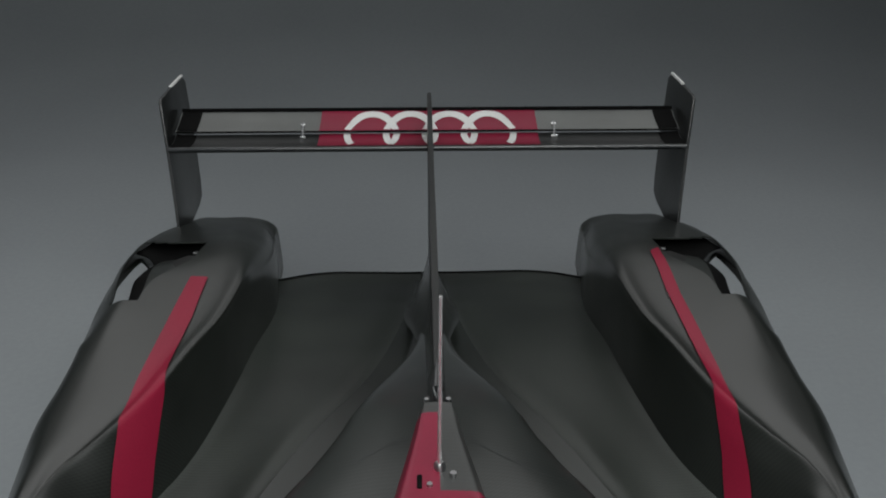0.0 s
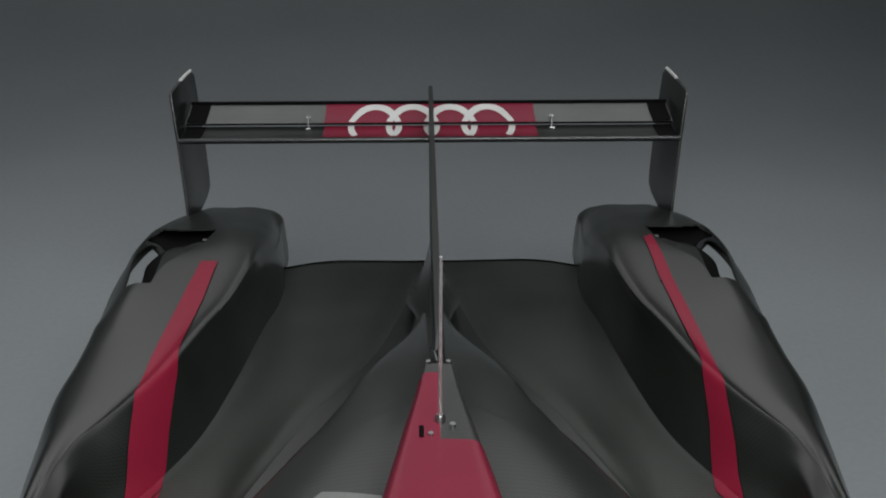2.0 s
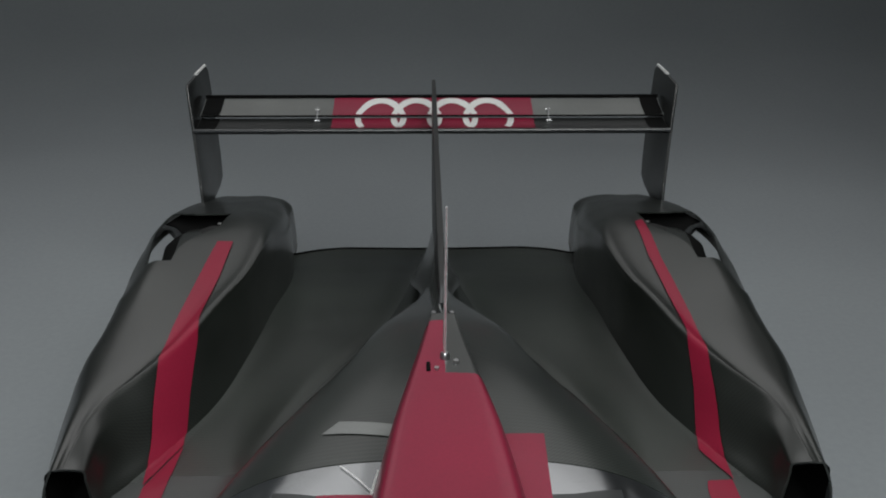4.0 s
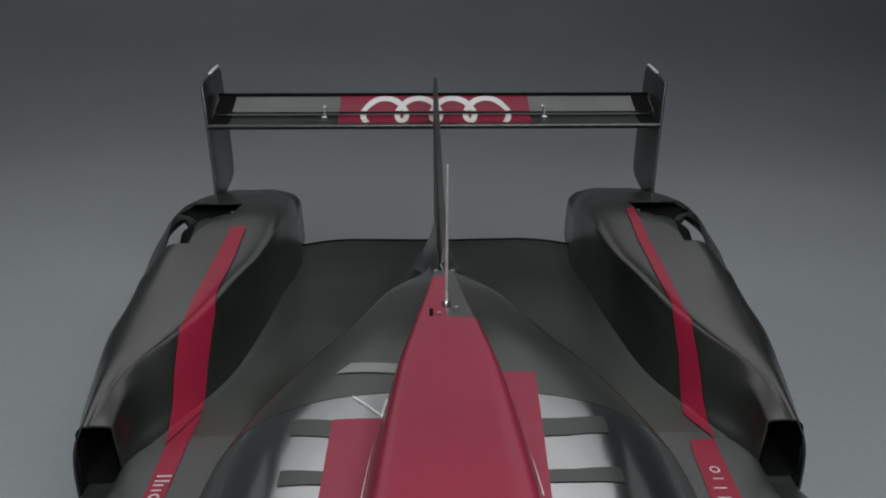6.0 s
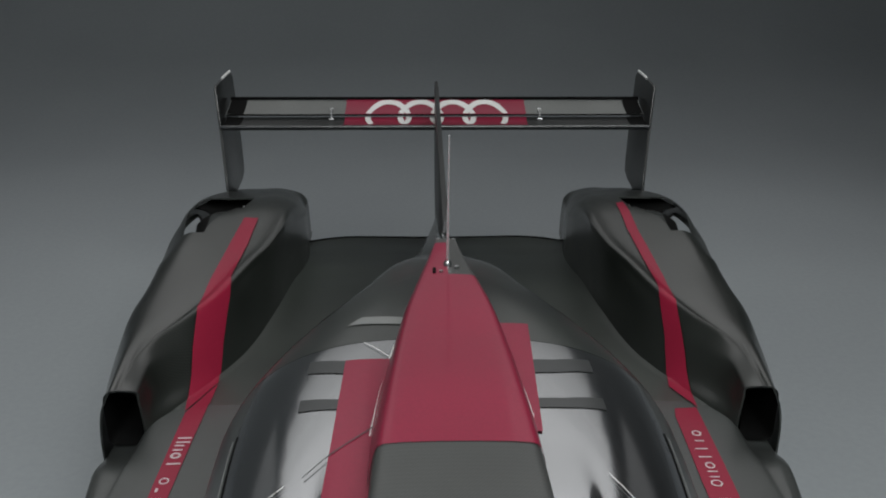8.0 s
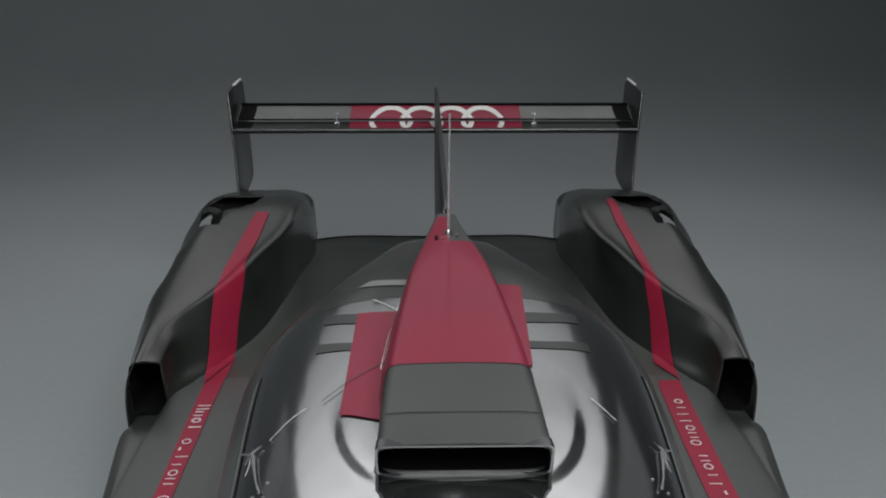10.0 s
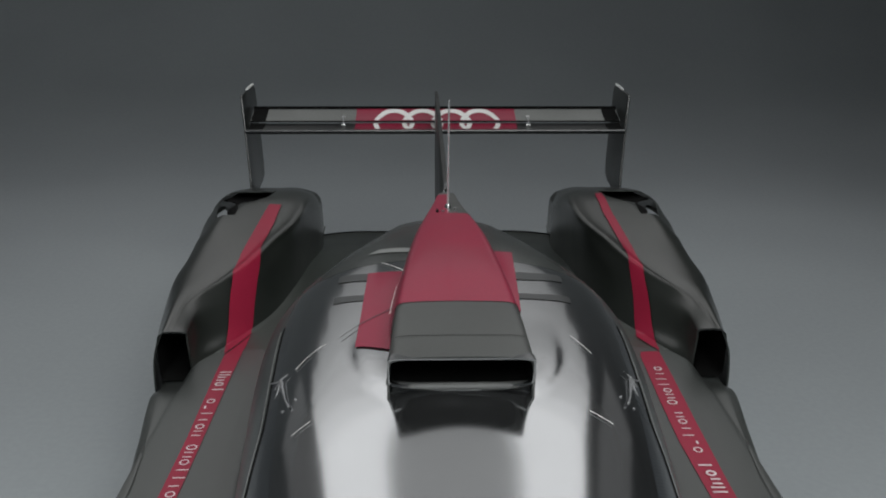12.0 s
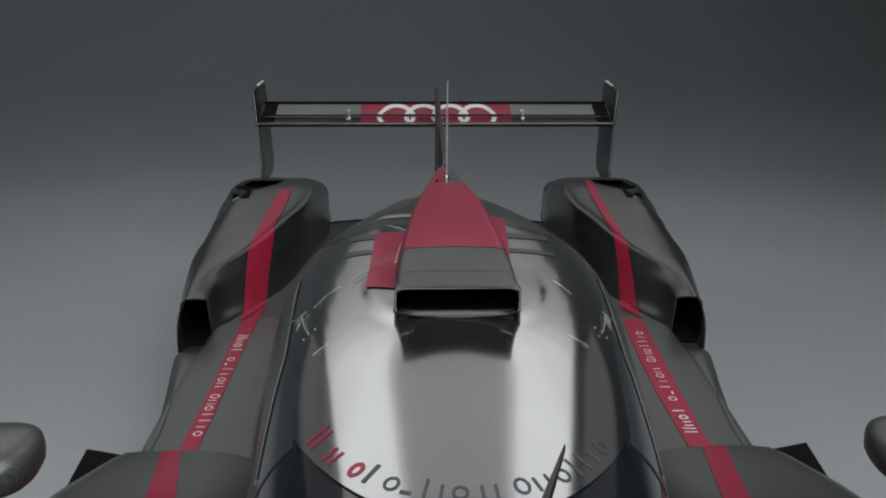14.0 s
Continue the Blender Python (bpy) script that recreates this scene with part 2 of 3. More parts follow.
def tree_of(obs):
    """Something to let foils down on: the skins of these objects as one tree."""
    vs, fs = [], []
    for ob in obs:
        k = len(vs)
        vs += [ob.matrix_world @ v.co for v in ob.data.vertices]
        fs += [tuple(k + i for i in p.vertices) for p in ob.data.polygons]
    return BVHTree.FromPolygons(vs, fs)


def drape(bvh, left, right, along, across, lift=0.0025, bm=None):
    """A foil let down on a skin between two edge lines, each given as points (x, y)."""
    def even(line):
        line = [np.array(p, float) for p in line]
        s = np.concatenate([[0], np.cumsum([np.linalg.norm(b - a) for a, b in zip(line, line[1:])])])
        return [np.array([np.interp(t, s, [p[k] for p in line]) for k in (0, 1)]) for t in np.linspace(0, s[-1], along + 1)]
    rows, last = [], 0.5
    for a, b in zip(even(left), even(right)):
        row = []
        for u in np.linspace(0, 1, across + 1):
            x, y = a + u * (b - a)
            hit, nor, _, _ = bvh.ray_cast(Vector((x, y, 3)), Vector((0, 0, -1)))
            if hit is None:
                hit, nor = Vector((x, y, last)), Vector((0, 0, 1))
            if nor.z < 0:
                nor = -nor
            last = hit.z
            row.append(hit + lift * nor)
        rows.append(row)
    return sheet(rows, 0.0, None, bm)


def wall_to(x, sign):
    return (sign * x[0], x[1], x[2])


# ---- studio ----
def studio():
    bm = bmesh.new()
    rows = []
    back = [(-9, 0), (-4, 0), (0, 0), (3, 0), (5.5, 0)]
    prof = [(y, z) for y, z in back] + [(5.5 + 5.5 * math.sin(a), 5.5 - 5.5 * math.cos(a)) for a in (radians(d) for d in range(3, 91, 3))] + [(11, 6.5)]
    for y, z in prof:
        rows.append([(x, y, z) for x in np.linspace(-11, 11, 23)])
    floor_rows = rows[:5]
    wall_rows = rows[4:]
    tagged(part("floor", sheet([[(x, y, z) for x, y, z in r] for r in floor_rows]), M_FLOOR, None),
           "smooth seamless grey painted studio floor", "floor", kind="structure")
    tagged(part("wall_back", sheet(wall_rows, 0.0), M_FLOOR, None), "grey curved cyclorama wall rising from the floor", "wall", kind="structure")
    for name, lo, hi in (("wall_left", (-11.2, -9, 0), (-11, 11, 6.5)), ("wall_right", (11, -9, 0), (11.2, 11, 6.5)), ("wall_front", (-11, -9.2, 0), (11, -9, 6.5))):
        tagged(part(name, block(lo, hi, 0), M_WALL, None), "plain grey studio wall out of the light", "wall", kind="structure")
    tagged(part("ceiling", block((-11.2, -9.2, 6.5), (11.2, 11.2, 6.7), 0), M_CEILING, None), "dark studio ceiling above the softboxes", "ceiling", kind="structure")


studio()

# ---- the car ----
car = new("racing_car")
tagged(car, "closed black carbon racing prototype with red foil stripes and tall fin", "racing car")

# lines of the bodywork: half widths and heights along the car (y grows towards the tail)
CREASE_X = curve((1.20, .84), (1.33, .845), (1.46, .845), (1.55, .822), (1.66, .752), (1.79, .678), (1.95, .622), (2.10, .572), (2.25, .55), (2.40, .545), (2.60, .553), (2.75, .578), (2.88, .62), (3.0, .64))
CREASE_Z = curve((1.20, .47), (1.33, .552), (1.46, .572), (1.69, .612), (1.86, .645), (2.10, .676), (2.32, .695), (2.5, .684), (2.7, .641), (2.86, .604), (2.95, .581), (3.04, .558), (3.08, .53), (3.10, .42))
VALLEY_X = curve((1.18, .82), (1.30, .80), (1.36, .786), (1.44, .745), (1.53, .697), (1.625, .655), (1.76, .61), (1.92, .58), (2.16, .556), (2.39, .545), (2.63, .53), (2.9, .545), (3.0, .56))
DECK_Z = curve((0.2, .41), (0.6, .413), (1.3, .43), (2.0, .43), (2.5, .40), (2.8, .37), (3.0, .34))
TOP_X = curve((1.20, .89), (1.33, .885), (1.55, .90), (1.73, .912), (1.88, .905), (2.0, .887), (2.16, .876), (2.3, .894), (2.45, .912), (2.6, .918), (2.8, .898), (3.0, .872))
TOP_Z = curve((1.20, .45), (1.33, .54), (1.69, .585), (1.86, .615), (2.16, .675), (2.32, .681), (2.6, .654), (2.8, .617), (2.9, .589), (3.02, .556), (3.07, .53), (3.10, .42))
SIDE_X = curve((1.20, .90), (1.28, .908), (1.45, .932), (1.6, .95), (1.76, .962), (1.9, .945), (2.1, .942), (2.28, .951), (2.4, .959), (2.57, .965), (2.8, .952), (3.0, .90))
SIDE_Z = curve((1.20, .40), (1.33, .45), (1.69, .52), (1.86, .55), (2.15, .615), (2.32, .625), (2.57, .60), (2.8, .55), (3.0, .49), (3.10, .38))
MID_X = curve((1.20, .86), (1.33, .865), (1.55, .865), (1.8, .82), (2.0, .81), (2.16, .81), (2.26, .80), (2.34, .76), (2.42, .72), (2.6, .712), (2.8, .74), (3.0, .76))
FOOT_X = curve((-0.9, .35), (-0.3, .395), (.375, .445), (.746, .482), (1.128, .494), (1.4, .478), (1.6, .41), (1.83, .328), (2.14, .178), (2.33, .125), (2.6, .08), (3.0, .045))
FOOT_Z = curve((-0.9, .42), (0.3, .44), (1.5, .46), (2.3, .43), (2.6, .40), (3.0, .325))
ROOF_Z = curve((-1.1, .56), (-0.75, .74), (-0.33, .877), (0.0, .930), (.16, .952), (.4, .965), (.7, .970), (1.0, .966), (1.3, .925), (1.6, .825), (1.9, .71), (2.2, .605), (2.5, .51), (3.0, .36))
ROOF_N = curve((-0.9, 2.6), (-.2, 2.8), (.35, 3.4), (.9, 2.9), (1.4, 2.4), (1.8, 2.15), (2.2, 1.75), (2.6, 1.4), (3.0, 1.2))

FOOT_X, FOOT_Z, ROOF_Z, ROOF_N = soft(FOOT_X, .16), soft(FOOT_Z, .16), soft(ROOF_Z, .13), soft(ROOF_N, .2)

SHOULDER = soft(curve((.8, .46), (1.1, .38), (1.3, .30), (1.5, .21), (1.8, .10), (2.2, .06)), .12)


def roof_point(y, a):
    """The hood's skin at y; a runs from 0 (foot) to 1 (crown) on one side."""
    w, z0, z1, n = FOOT_X(y), FOOT_Z(y), ROOF_Z(y), ROOF_N(y)
    c, s = math.cos(a * math.pi / 2), math.sin(a * math.pi / 2)
    x, z = w * c ** (2 / n), z0 + (z1 - z0) * s ** (2 / n)
    # behind the cockpit the dome turns into a ridge with hollow flanks
    k = min(1, max(0, (y - .77) / .52))
    k = k * k * (3 - 2 * k)
    u = 1 - a
    g = min(1, max(0, (u - SHOULDER(y)) / .44))
    bell = (1 - .5 * u * u) * (1 - g * g * (3 - 2 * g))
    return x + k * (w * u - x), z + k * (z0 + (z1 - z0) * bell - z)


def hood_rows(y0, y1, count, a0=0.0, grow=0.0):
    rows = []
    for y in np.linspace(y0, y1, count):
        row = []
        for k in range(-28, 29):
            a = 1 - (abs(k) / 28) ** 1.6 * (1 - a0)
            x, z = roof_point(y, a)
            row.append((math.copysign(x, k) if k else 0.0, y, z + grow))
        rows.append(row)
    return rows


SPLIT = 0.822


def visor_edge(x):
    """Where the silver skin ends towards the windscreen, at the half width x."""
    return -.365 + 2.35 * x ** 2 + 9.4 * x ** 4


LOW, COLUMNS = 0.56, 50


def swelling(x, y):
    """The low plinth on which the intake stands, and the roof's rise towards it."""
    r = (abs(x) / .205) ** 2.5 + (abs(y - .42) / (.29 if y < .42 else .36)) ** 2.5
    g = min(1, max(0, (1.10 - r) / .38))
    fade = min(1, max(0, (.50 - y) / .22))
    return (.0060 if x > 0 else .0090) * g * g * (3 - 2 * g) * fade * fade * (3 - 2 * fade) + .0135 * math.exp(-((y - .17) / .10) ** 2 - (x / .13) ** 2)


def roof_rows():
    starts = []
    for k in range(-COLUMNS, COLUMNS + 1):
        y = -.2
        for _ in range(40):
            y = .5 * y + .5 * min(.60, visor_edge(roof_point(y, 1 - (abs(k) / COLUMNS) ** 1.6 * (1 - LOW))[0]))
        starts.append(y)
    rows = []
    for t in np.linspace(0, 1, 160):
        row = []
        for k, y0 in zip(range(-COLUMNS, COLUMNS + 1), starts):
            y = y0 + (SPLIT - y0) * t
            x, z = roof_point(y, 1 - (abs(k) / COLUMNS) ** 1.6 * (1 - LOW))
            z += swelling(math.copysign(x, k), y)
            row.append((math.copysign(x, k) if k else 0.0, y, z))
        rows.append(row)
    return rows


roof = part("roof", sheet(roof_rows(), 0.003), M_SILVER, car, "mirror-bright silver cockpit roof with dark edges")
for s in (-1, 1):
    rows = []
    reach = curve((-.40, .24), (-.15, .31), (.0, .37), (.16, .45), (.25, .49), (.6, .505), (.9, .57))
    for y in np.linspace(-.40, SPLIT, 54):
        rows.append([(s * roof_point(y, a)[0], y, roof_point(y, a)[1] - .0015) for a in np.linspace(0, reach(y), 18)])
    part("cockpit_side", sheet(rows, .004), M_POD, car, "dark woven carbon cockpit flank")
    gap, rim = [], []
    for y in np.linspace(-.06, .64, 30):
        a = reach(y) + .004
        (x, z), (xo, zo) = roof_point(y, a), roof_point(y, a - .022)
        gap.append((s * x, y, z - .001))
        rim.append((s * (xo + .0006), y, zo - .0006))
    # strip standing in for the silver's dim lower flank, by a darker colour
    rows = [[(s * roof_point(y, a)[0], y, roof_point(y, a)[1] - .0012) for a in np.linspace(reach(y) + .003, LOW + .006, 8)] for y in np.linspace(-.10, SPLIT, 46)]
    part("flank_strip", sheet(rows, .003), M_FLANK, car, "dark lacquered strip for the roof's dimly reflecting lower flank")
    part("door_gap", rod(gap, .0021, 6), M_BLACK, car, "thin black gap beside the cockpit door")
    # highlight on the curved door edge, added as a pale rod
    part("door_highlight", rod(rim, .0008, 6), M_PATCH, car, "thin pale line for the highlight along the cockpit door")
engine_cover = part("engine_cover", sheet(hood_rows(SPLIT + 0.003, 3.0, 90), 0.006), M_HOOD, car, "lacquered woven carbon engine cover tapering to the tail")
windscreen = part("windscreen", sheet(hood_rows(-1.1, 0.62, 60, 0.0, -.006), 0.004), M_GLASS, car, "dark curved windscreen wrapping round the cockpit")


def mix(a, b, t):
    return tuple(p + (q - p) * t for p, q in zip(a, b))


def fender_section(y, sign):
    dz = DECK_Z(y)
    v = (VALLEY_X(y), y, dz - .004)
    c = (CREASE_X(y), y, CREASE_Z(y))
    front = min(1, max(0, (1.62 - y) / .28)) ** 1.5
    b = .02 * min(1, max(0, (y - 2.2) / .3))
    dx, h = c[0] - v[0], c[2] - v[2]
    w0 = mix((v[0] + .07 * dx, y, v[2] + .02 * h), (v[0] + .003, y, .434), front)
    w1 = mix((v[0] + .26 * dx - .5 * b, y, v[2] + .28 * h), (.797, y, .470), front)
    w2 = mix((v[0] + .56 * dx - b, y, v[2] + .66 * h), (.801, y, .520), front)
    r = min(1, max(0, (y - 2.25) / .35))
    w3 = mix((v[0] + .80 * dx - .9 * b, y, v[2] + .875 * h), (.804, y, .548), front)
    m = (MID_X(y), y, .5 * CREASE_Z(y) + .5 * TOP_Z(y) + .004)
    c1 = (c[0] + (.30 + .1 * r) * (m[0] - c[0]), y, c[2] - .011 * (1 - r) * min(1, max(0, (y - 1.4) / .2)) + .002 * r)
    # the rear corner is well rounded
    k = min(1, max(0, (y - 2.25) / .4))
    k = k * k * (3 - 2 * k)
    if k:
        wx, top = v[0] + .35 * dx - .6 * b, c[2]
        low = max(0, min(1, (3.12 - y) / .1))
        v = mix(v, (wx - .004, y, v[2]), k)
        w0 = mix(w0, (wx - .003, y, w0[2]), k)
        w1 = mix(w1, (wx - .003, y, w1[2]), k)
        w2 = mix(w2, (wx - .001, y, w2[2]), k)
        w3 = mix(w3, (wx + .007, y, top - .072 * low), k)
        c = mix(c, (wx + .032, y, top - .026 * low), k)
        c1 = mix(c1, (wx + .098, y, top), k)
    t = (TOP_X(y), y, TOP_Z(y))
    s = (SIDE_X(y), y, SIDE_Z(y))
    off = abs(y - ARCH_Y)
    low = ARCH_Z + math.sqrt(max(0, ARCH_R ** 2 - off ** 2)) if off < ARCH_R else .09
    low = min(max(low, .09), SIDE_Z(y) - .02)
    l1 = (SIDE_X(y) + .004, y, SIDE_Z(y) * .55 + low * .45)
    l2 = (SIDE_X(y) - .01, y, low)
    v = (v[0], y, v[2] - .022)
    return [wall_to(p, sign) for p in spline([v, w0, w1, w2, w3, c, c1, m, t, s, l1, l2], 5)]


ARCH_Y, ARCH_Z, ARCH_R = 2.40, 0.30, 0.36


def rear_fender(sign):
    ys = sorted([y for y in np.linspace(1.335, 3.10, 96) if min(abs(y - 2.163), abs(y - 2.585)) > .006] + [2.163, 2.585])
    rows = [fender_section(y, sign) for y in ys]
    def skip(i, j):
        y = (ys[i] + ys[i + 1]) / 2
        return 2.163 <= y <= 2.585 + (.014 * max(0, j - 37) if j < 41 else 0) and 35 <= j < 41
    ob = part("rear_fender", sheet(rows, 0.005, skip), M_CARBON, car, "sculpted carbon rear wheel fender with an open louvre")
    # the mouth of the cooling duct in its front
    rings = []
    for y, g in ((1.338, 0.003), (1.36, .005), (1.44, .012), (1.60, .03)):
        ring = []
        for k in range(28):
            a = 2 * math.pi * k / 28
            ca, sa = math.cos(a), math.sin(a)
            ring.append((sign * (.853 + (.050 - g) * math.copysign(abs(ca) ** .35, ca)), y, .462 + (.084 - g) * math.copysign(abs(sa) ** .35, sa)))
        rings.append(ring)
    # black skin and end wall carry the duct's inner shade as colour
    part("duct_mouth", tube(rings, False), M_BLACK, ob, "mouth of a cooling duct, its shade painted black")
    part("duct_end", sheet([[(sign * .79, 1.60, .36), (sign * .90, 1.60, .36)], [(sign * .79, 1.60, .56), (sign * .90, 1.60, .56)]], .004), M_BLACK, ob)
    return ob


fenders = {s: rear_fender(s) for s in (-1, 1)}


def sidepod(sign):
    out_x = curve((0.1, .80), (.60, .816), (.69, .817), (.914, .845), (1.19, .888), (1.36, .905), (1.45, .91))
    rows = []
    for y in np.linspace(0.30, 1.46, 60):
        z = DECK_Z(y)
        f, o = FOOT_X(y), out_x(y)
        e = min(1, max(0, (y - .85) / .45))
        e = e * e * (3 - 2 * e)
        # the panel dips into the cooling duct
        d = min(1, max(0, (y - 1.15) / .20))
        d = .055 * d * d * (3 - 2 * d)
        rows.append([wall_to(p, sign) for p in spline([(f - .002 - .028 * e, y, FOOT_Z(y) + .11 - .095 * e), (f + .010, y, FOOT_Z(y) + .045 - .057 * e), (f + .036 + .012 * e, y, z + .016 - .012 * e), (f + .085, y, z + .003 - .003 * e), (.62, y, z), (.74, y, z - .002), (.797, y, z - .004),
                    (.815, y, z - .006 - .8 * d), (o - .025, y, z - .006 - d), (o, y, z - .028 - .9 * d), (o + .006, y, .30), (o - .01, y, .09)], 5)])
    return part("sidepod", sheet(rows, 0.005), M_POD, car, "flat satin carbon side panel beside the cockpit")


pods = {s: sidepod(s) for s in (-1, 1)}


DECK_END = {}


def deck(sign):
    rows = []
    for y in np.linspace(1.44, 3.0, 76):
        f, v = FOOT_X(y), VALLEY_X(y)
        zd, zf = DECK_Z(y), FOOT_Z(y)
        end = curve((0, 0), (.6, .002), (.8, .022), (1.0, .07))
        row = []
        for u in np.linspace(0, 1, 22):
            x = (f - .02) + (v + .045 - f + .02) * u
            lip = .006 * max(0, (y - 2.86) / .14) ** 2
            g = min(1, u * (v - f + .03) / (.062 + (v - f - .032) * min(1, max(0, (y - 1.44) / .5))))
            z = zf + (zd - zf) * (3 * g * g - 2 * g ** 3) - (.014 * math.sin(math.pi * u) + .013 * math.exp(-((u - .09) / .085) ** 2)) * min(1, max(0, (y - 1.3) / .5)) * min(1, (3.02 - y) / .3) + .006 * math.exp(-((u - .93) / .05) ** 2) * min(1, max(0, (y - 1.4) / .2)) * min(1, (3.0 - y) / .3) + lip
            # the tail is cut back at its outer ends
            yy = y - end(x / .56) * max(0, (y - 2.6) / .4)
            row.append((sign * x, yy, z))
        rows.append(row)
    DECK_END[sign] = rows[-1]
    return part("rear_deck", sheet(rows, 0.005), M_DECK, car, "wide dished carbon deck between fender and spine")


decks = {s: deck(s) for s in (-1, 1)}

for s, ob in decks.items():
    line = [Vector(p) for p in DECK_END[s]]
    part("tail_lip", rod([c + Vector((0, .003, .0015)) for c in line], .0045, 6), M_BLACK, ob, "thin black trailing lip")

# ---- air intake on the roof ----
BOX_W = curve((.15, .1242), (.36, .1165), (.61, .101), (.80, .083), (.95, .059), (1.12, .031), (1.30, .014))
BOX_Z = curve((.15, 1.043), (.30, 1.052), (.98, 1.053), (1.30, 1.05))


def intake():
    def ring(y):
        w, z1, z0 = BOX_W(y), BOX_Z(y), ROOF_Z(y) - .03
        flare = .022 * min(1, w / .1) * min(1, max(.12, (y - .16) / .3))
        half = spline([(w + flare, z0), (w + flare * .55, z0 + .4 * (z1 - z0)), (w + flare * .12, z1 - .024), (w - .008, z1 - .006), (w * .72, z1 - .0012), (w * .3, z1 + .0006), (0, z1 + .001)], 5)
        lean = max(0, 1 - (y - .15) / .12)
        return [(x * q, y - lean * rake(z), z) for q, pts in ((1, half), (-1, half[::-1][1:])) for x, z in pts]
    def rake(z):
        """The mouth leans forward at its top."""
        return .010 * min(1, max(-1, (z - 1.0105) / .028))
    rows = [ring(y) for y in [.150, .156] + list(np.linspace(.17, 1.138, 56))]
    rows.append([(.15 * x, 1.140, .96 + .15 * (z - .96)) for x, y, z in rows[-1]])
    box = part("air_intake", sheet(rows, .004), M_BOX, car, "wedge-shaped roof air intake of satin carbon")
    # the mouth's rim, a rounded slot
    rings = []
    for y, w, h, zc in ((.170, .1238, .0310, 1.0105), (.151, .1246, .0318, 1.0105), (.148, .1240, .0310, 1.0105), (.149, .1212, .0278, 1.0105), (.20, .119, .026, 1.010), (.45, .10, .024, 1.009)):
        ring = []
        for k in range(48):
            a = 2 * math.pi * k / 48
            ca, sa = math.cos(a), math.sin(a)
            z = zc + h * math.copysign(abs(sa) ** .2, sa)
            ring.append((w * math.copysign(abs(ca) ** .13, ca), y - rake(z), z))
        rings.append(ring)
    part("intake_rim", tube(rings[:4], False), M_GLOSS_CARBON, box)
    # matt black puts the hollow's shade into throat and end plate
    part("intake_throat", tube(rings[3:], False), M_BLACK, box, "hollow of the intake, its shade painted black")
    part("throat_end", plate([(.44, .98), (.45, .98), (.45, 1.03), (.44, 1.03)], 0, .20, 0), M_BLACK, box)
    rows = []
    for y, z, sag in ((.164, .9835, 0), (.159, .982, .002), (.157, .979, .004), (.159, .9775, .0055), (.168, .975, .006)):
        rows.append([(x, y + .012 * (x / .126) ** 6, z - sag * (1 - (x / .128) ** 2)) for x in np.linspace(-.127, .127, 33)])
    part("splitter_lip", sheet(rows, .002), M_CARBON_DARK, box, "thin dark lip hanging under the intake mouth")
    # the lip's highlight, added as a bright metal rod
    edge = [(x, .1585 + .012 * (x / .126) ** 6, .9790 - .0053 * (1 - (x / .128) ** 2)) for x in np.linspace(-.126, .126, 25)]
    part("lip_highlight", rod(edge, .0010, 6), M_METAL, box, "thin metal line for the highlight along the lip")
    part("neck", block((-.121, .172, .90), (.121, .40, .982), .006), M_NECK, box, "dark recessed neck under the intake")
    # reflected line at the neck's foot, made as a grey rod
    part("neck_line", rod([(x, .170 + .004 * (x / .12) ** 6, ROOF_Z(.17) + swelling(x, .17) + .001 - .12 * x * x) for x in np.linspace(-.121, .121, 17)], .0018, 6), M_GREY_BAND, box, "thin grey strip for the reflected line at the neck's foot")
    part("panel_gap", sheet([[(x, y, BOX_Z(y) + .0016 - .006 * (abs(x) / .12) ** 8) for x in np.linspace(-.112, .112, 21)] for y in (.213, .2145)]), M_BLACK, box)
    return box


airbox = intake()


# ---- fin, aerial ----
FIN_X = .0015


def fin():
    foot = curve((1.16, .024), (1.5, .028), (1.9, .036), (2.15, .058), (2.4, .086), (2.5, .084), (2.75, .05), (2.99, .032))
    shoulder = curve((1.16, .03), (1.9, .035), (2.3, .045), (2.6, .045), (2.99, .03))
    top = [(1.175, .96), (1.19, 1.035), (1.235, 1.053), (1.5, 1.056), (2.2, 1.056), (2.8, 1.057), (2.95, 1.053), (2.985, 1.03), (2.995, .95), (3.0, .70), (3.0, .34)]
    low = [(y, ROOF_Z(y) - .03) for y in np.linspace(2.95, 1.175, 14)]
    ob = part("fin", plate(top + low, FIN_X, .014, .005), M_CARBON_DARK, car, "tall thin carbon stabilising fin along the tail")
    rows = []
    for y in np.linspace(1.16, 2.99, 48):
        z0 = ROOF_Z(y)
        w, wall = foot(y), shoulder(y)
        row = []
        for u in np.linspace(-1, 1, 23):
            g = min(1, max(0, (abs(u) - .35) / .65))
            row.append((FIN_X + w * u, y, z0 - .014 - .45 * abs(w * u) + wall * (1 - g * g * (3 - 2 * g)) + .10 * (1 - abs(u)) ** 3.2))
        rows.append(row)
    part("fin_root", sheet(rows, .003), M_CARBON, ob)
    for s in (-1, 1):
        part("bracket", block((s * .017 - .005, 1.137, 1.0), (s * .017 + .005, 1.178, 1.040), .004), M_CARBON_DARK, ob)
        part("bolt", rod([(s * .017, 1.158, 1.036), (s * .017, 1.158, 1.045)], .004), M_METAL, ob)
    part("fin_nose", rod([(FIN_X, 1.168, .93), (FIN_X, 1.176, 1.0), (FIN_X, 1.195, 1.040), (FIN_X, 1.24, 1.052)], [.012, .012, .010, .006], 14), M_GLOSS_CARBON, ob, "rounded glossy leading edge of the fin")
    return ob


fin()
aerial = part("aerial", rod([(0, .98, 1.05), (0, .974, 1.12), (0.001, .953, 1.334)], [.0036, .0031, .0021], 10), M_CHROME, car, "thin upright pale metal rod aerial")
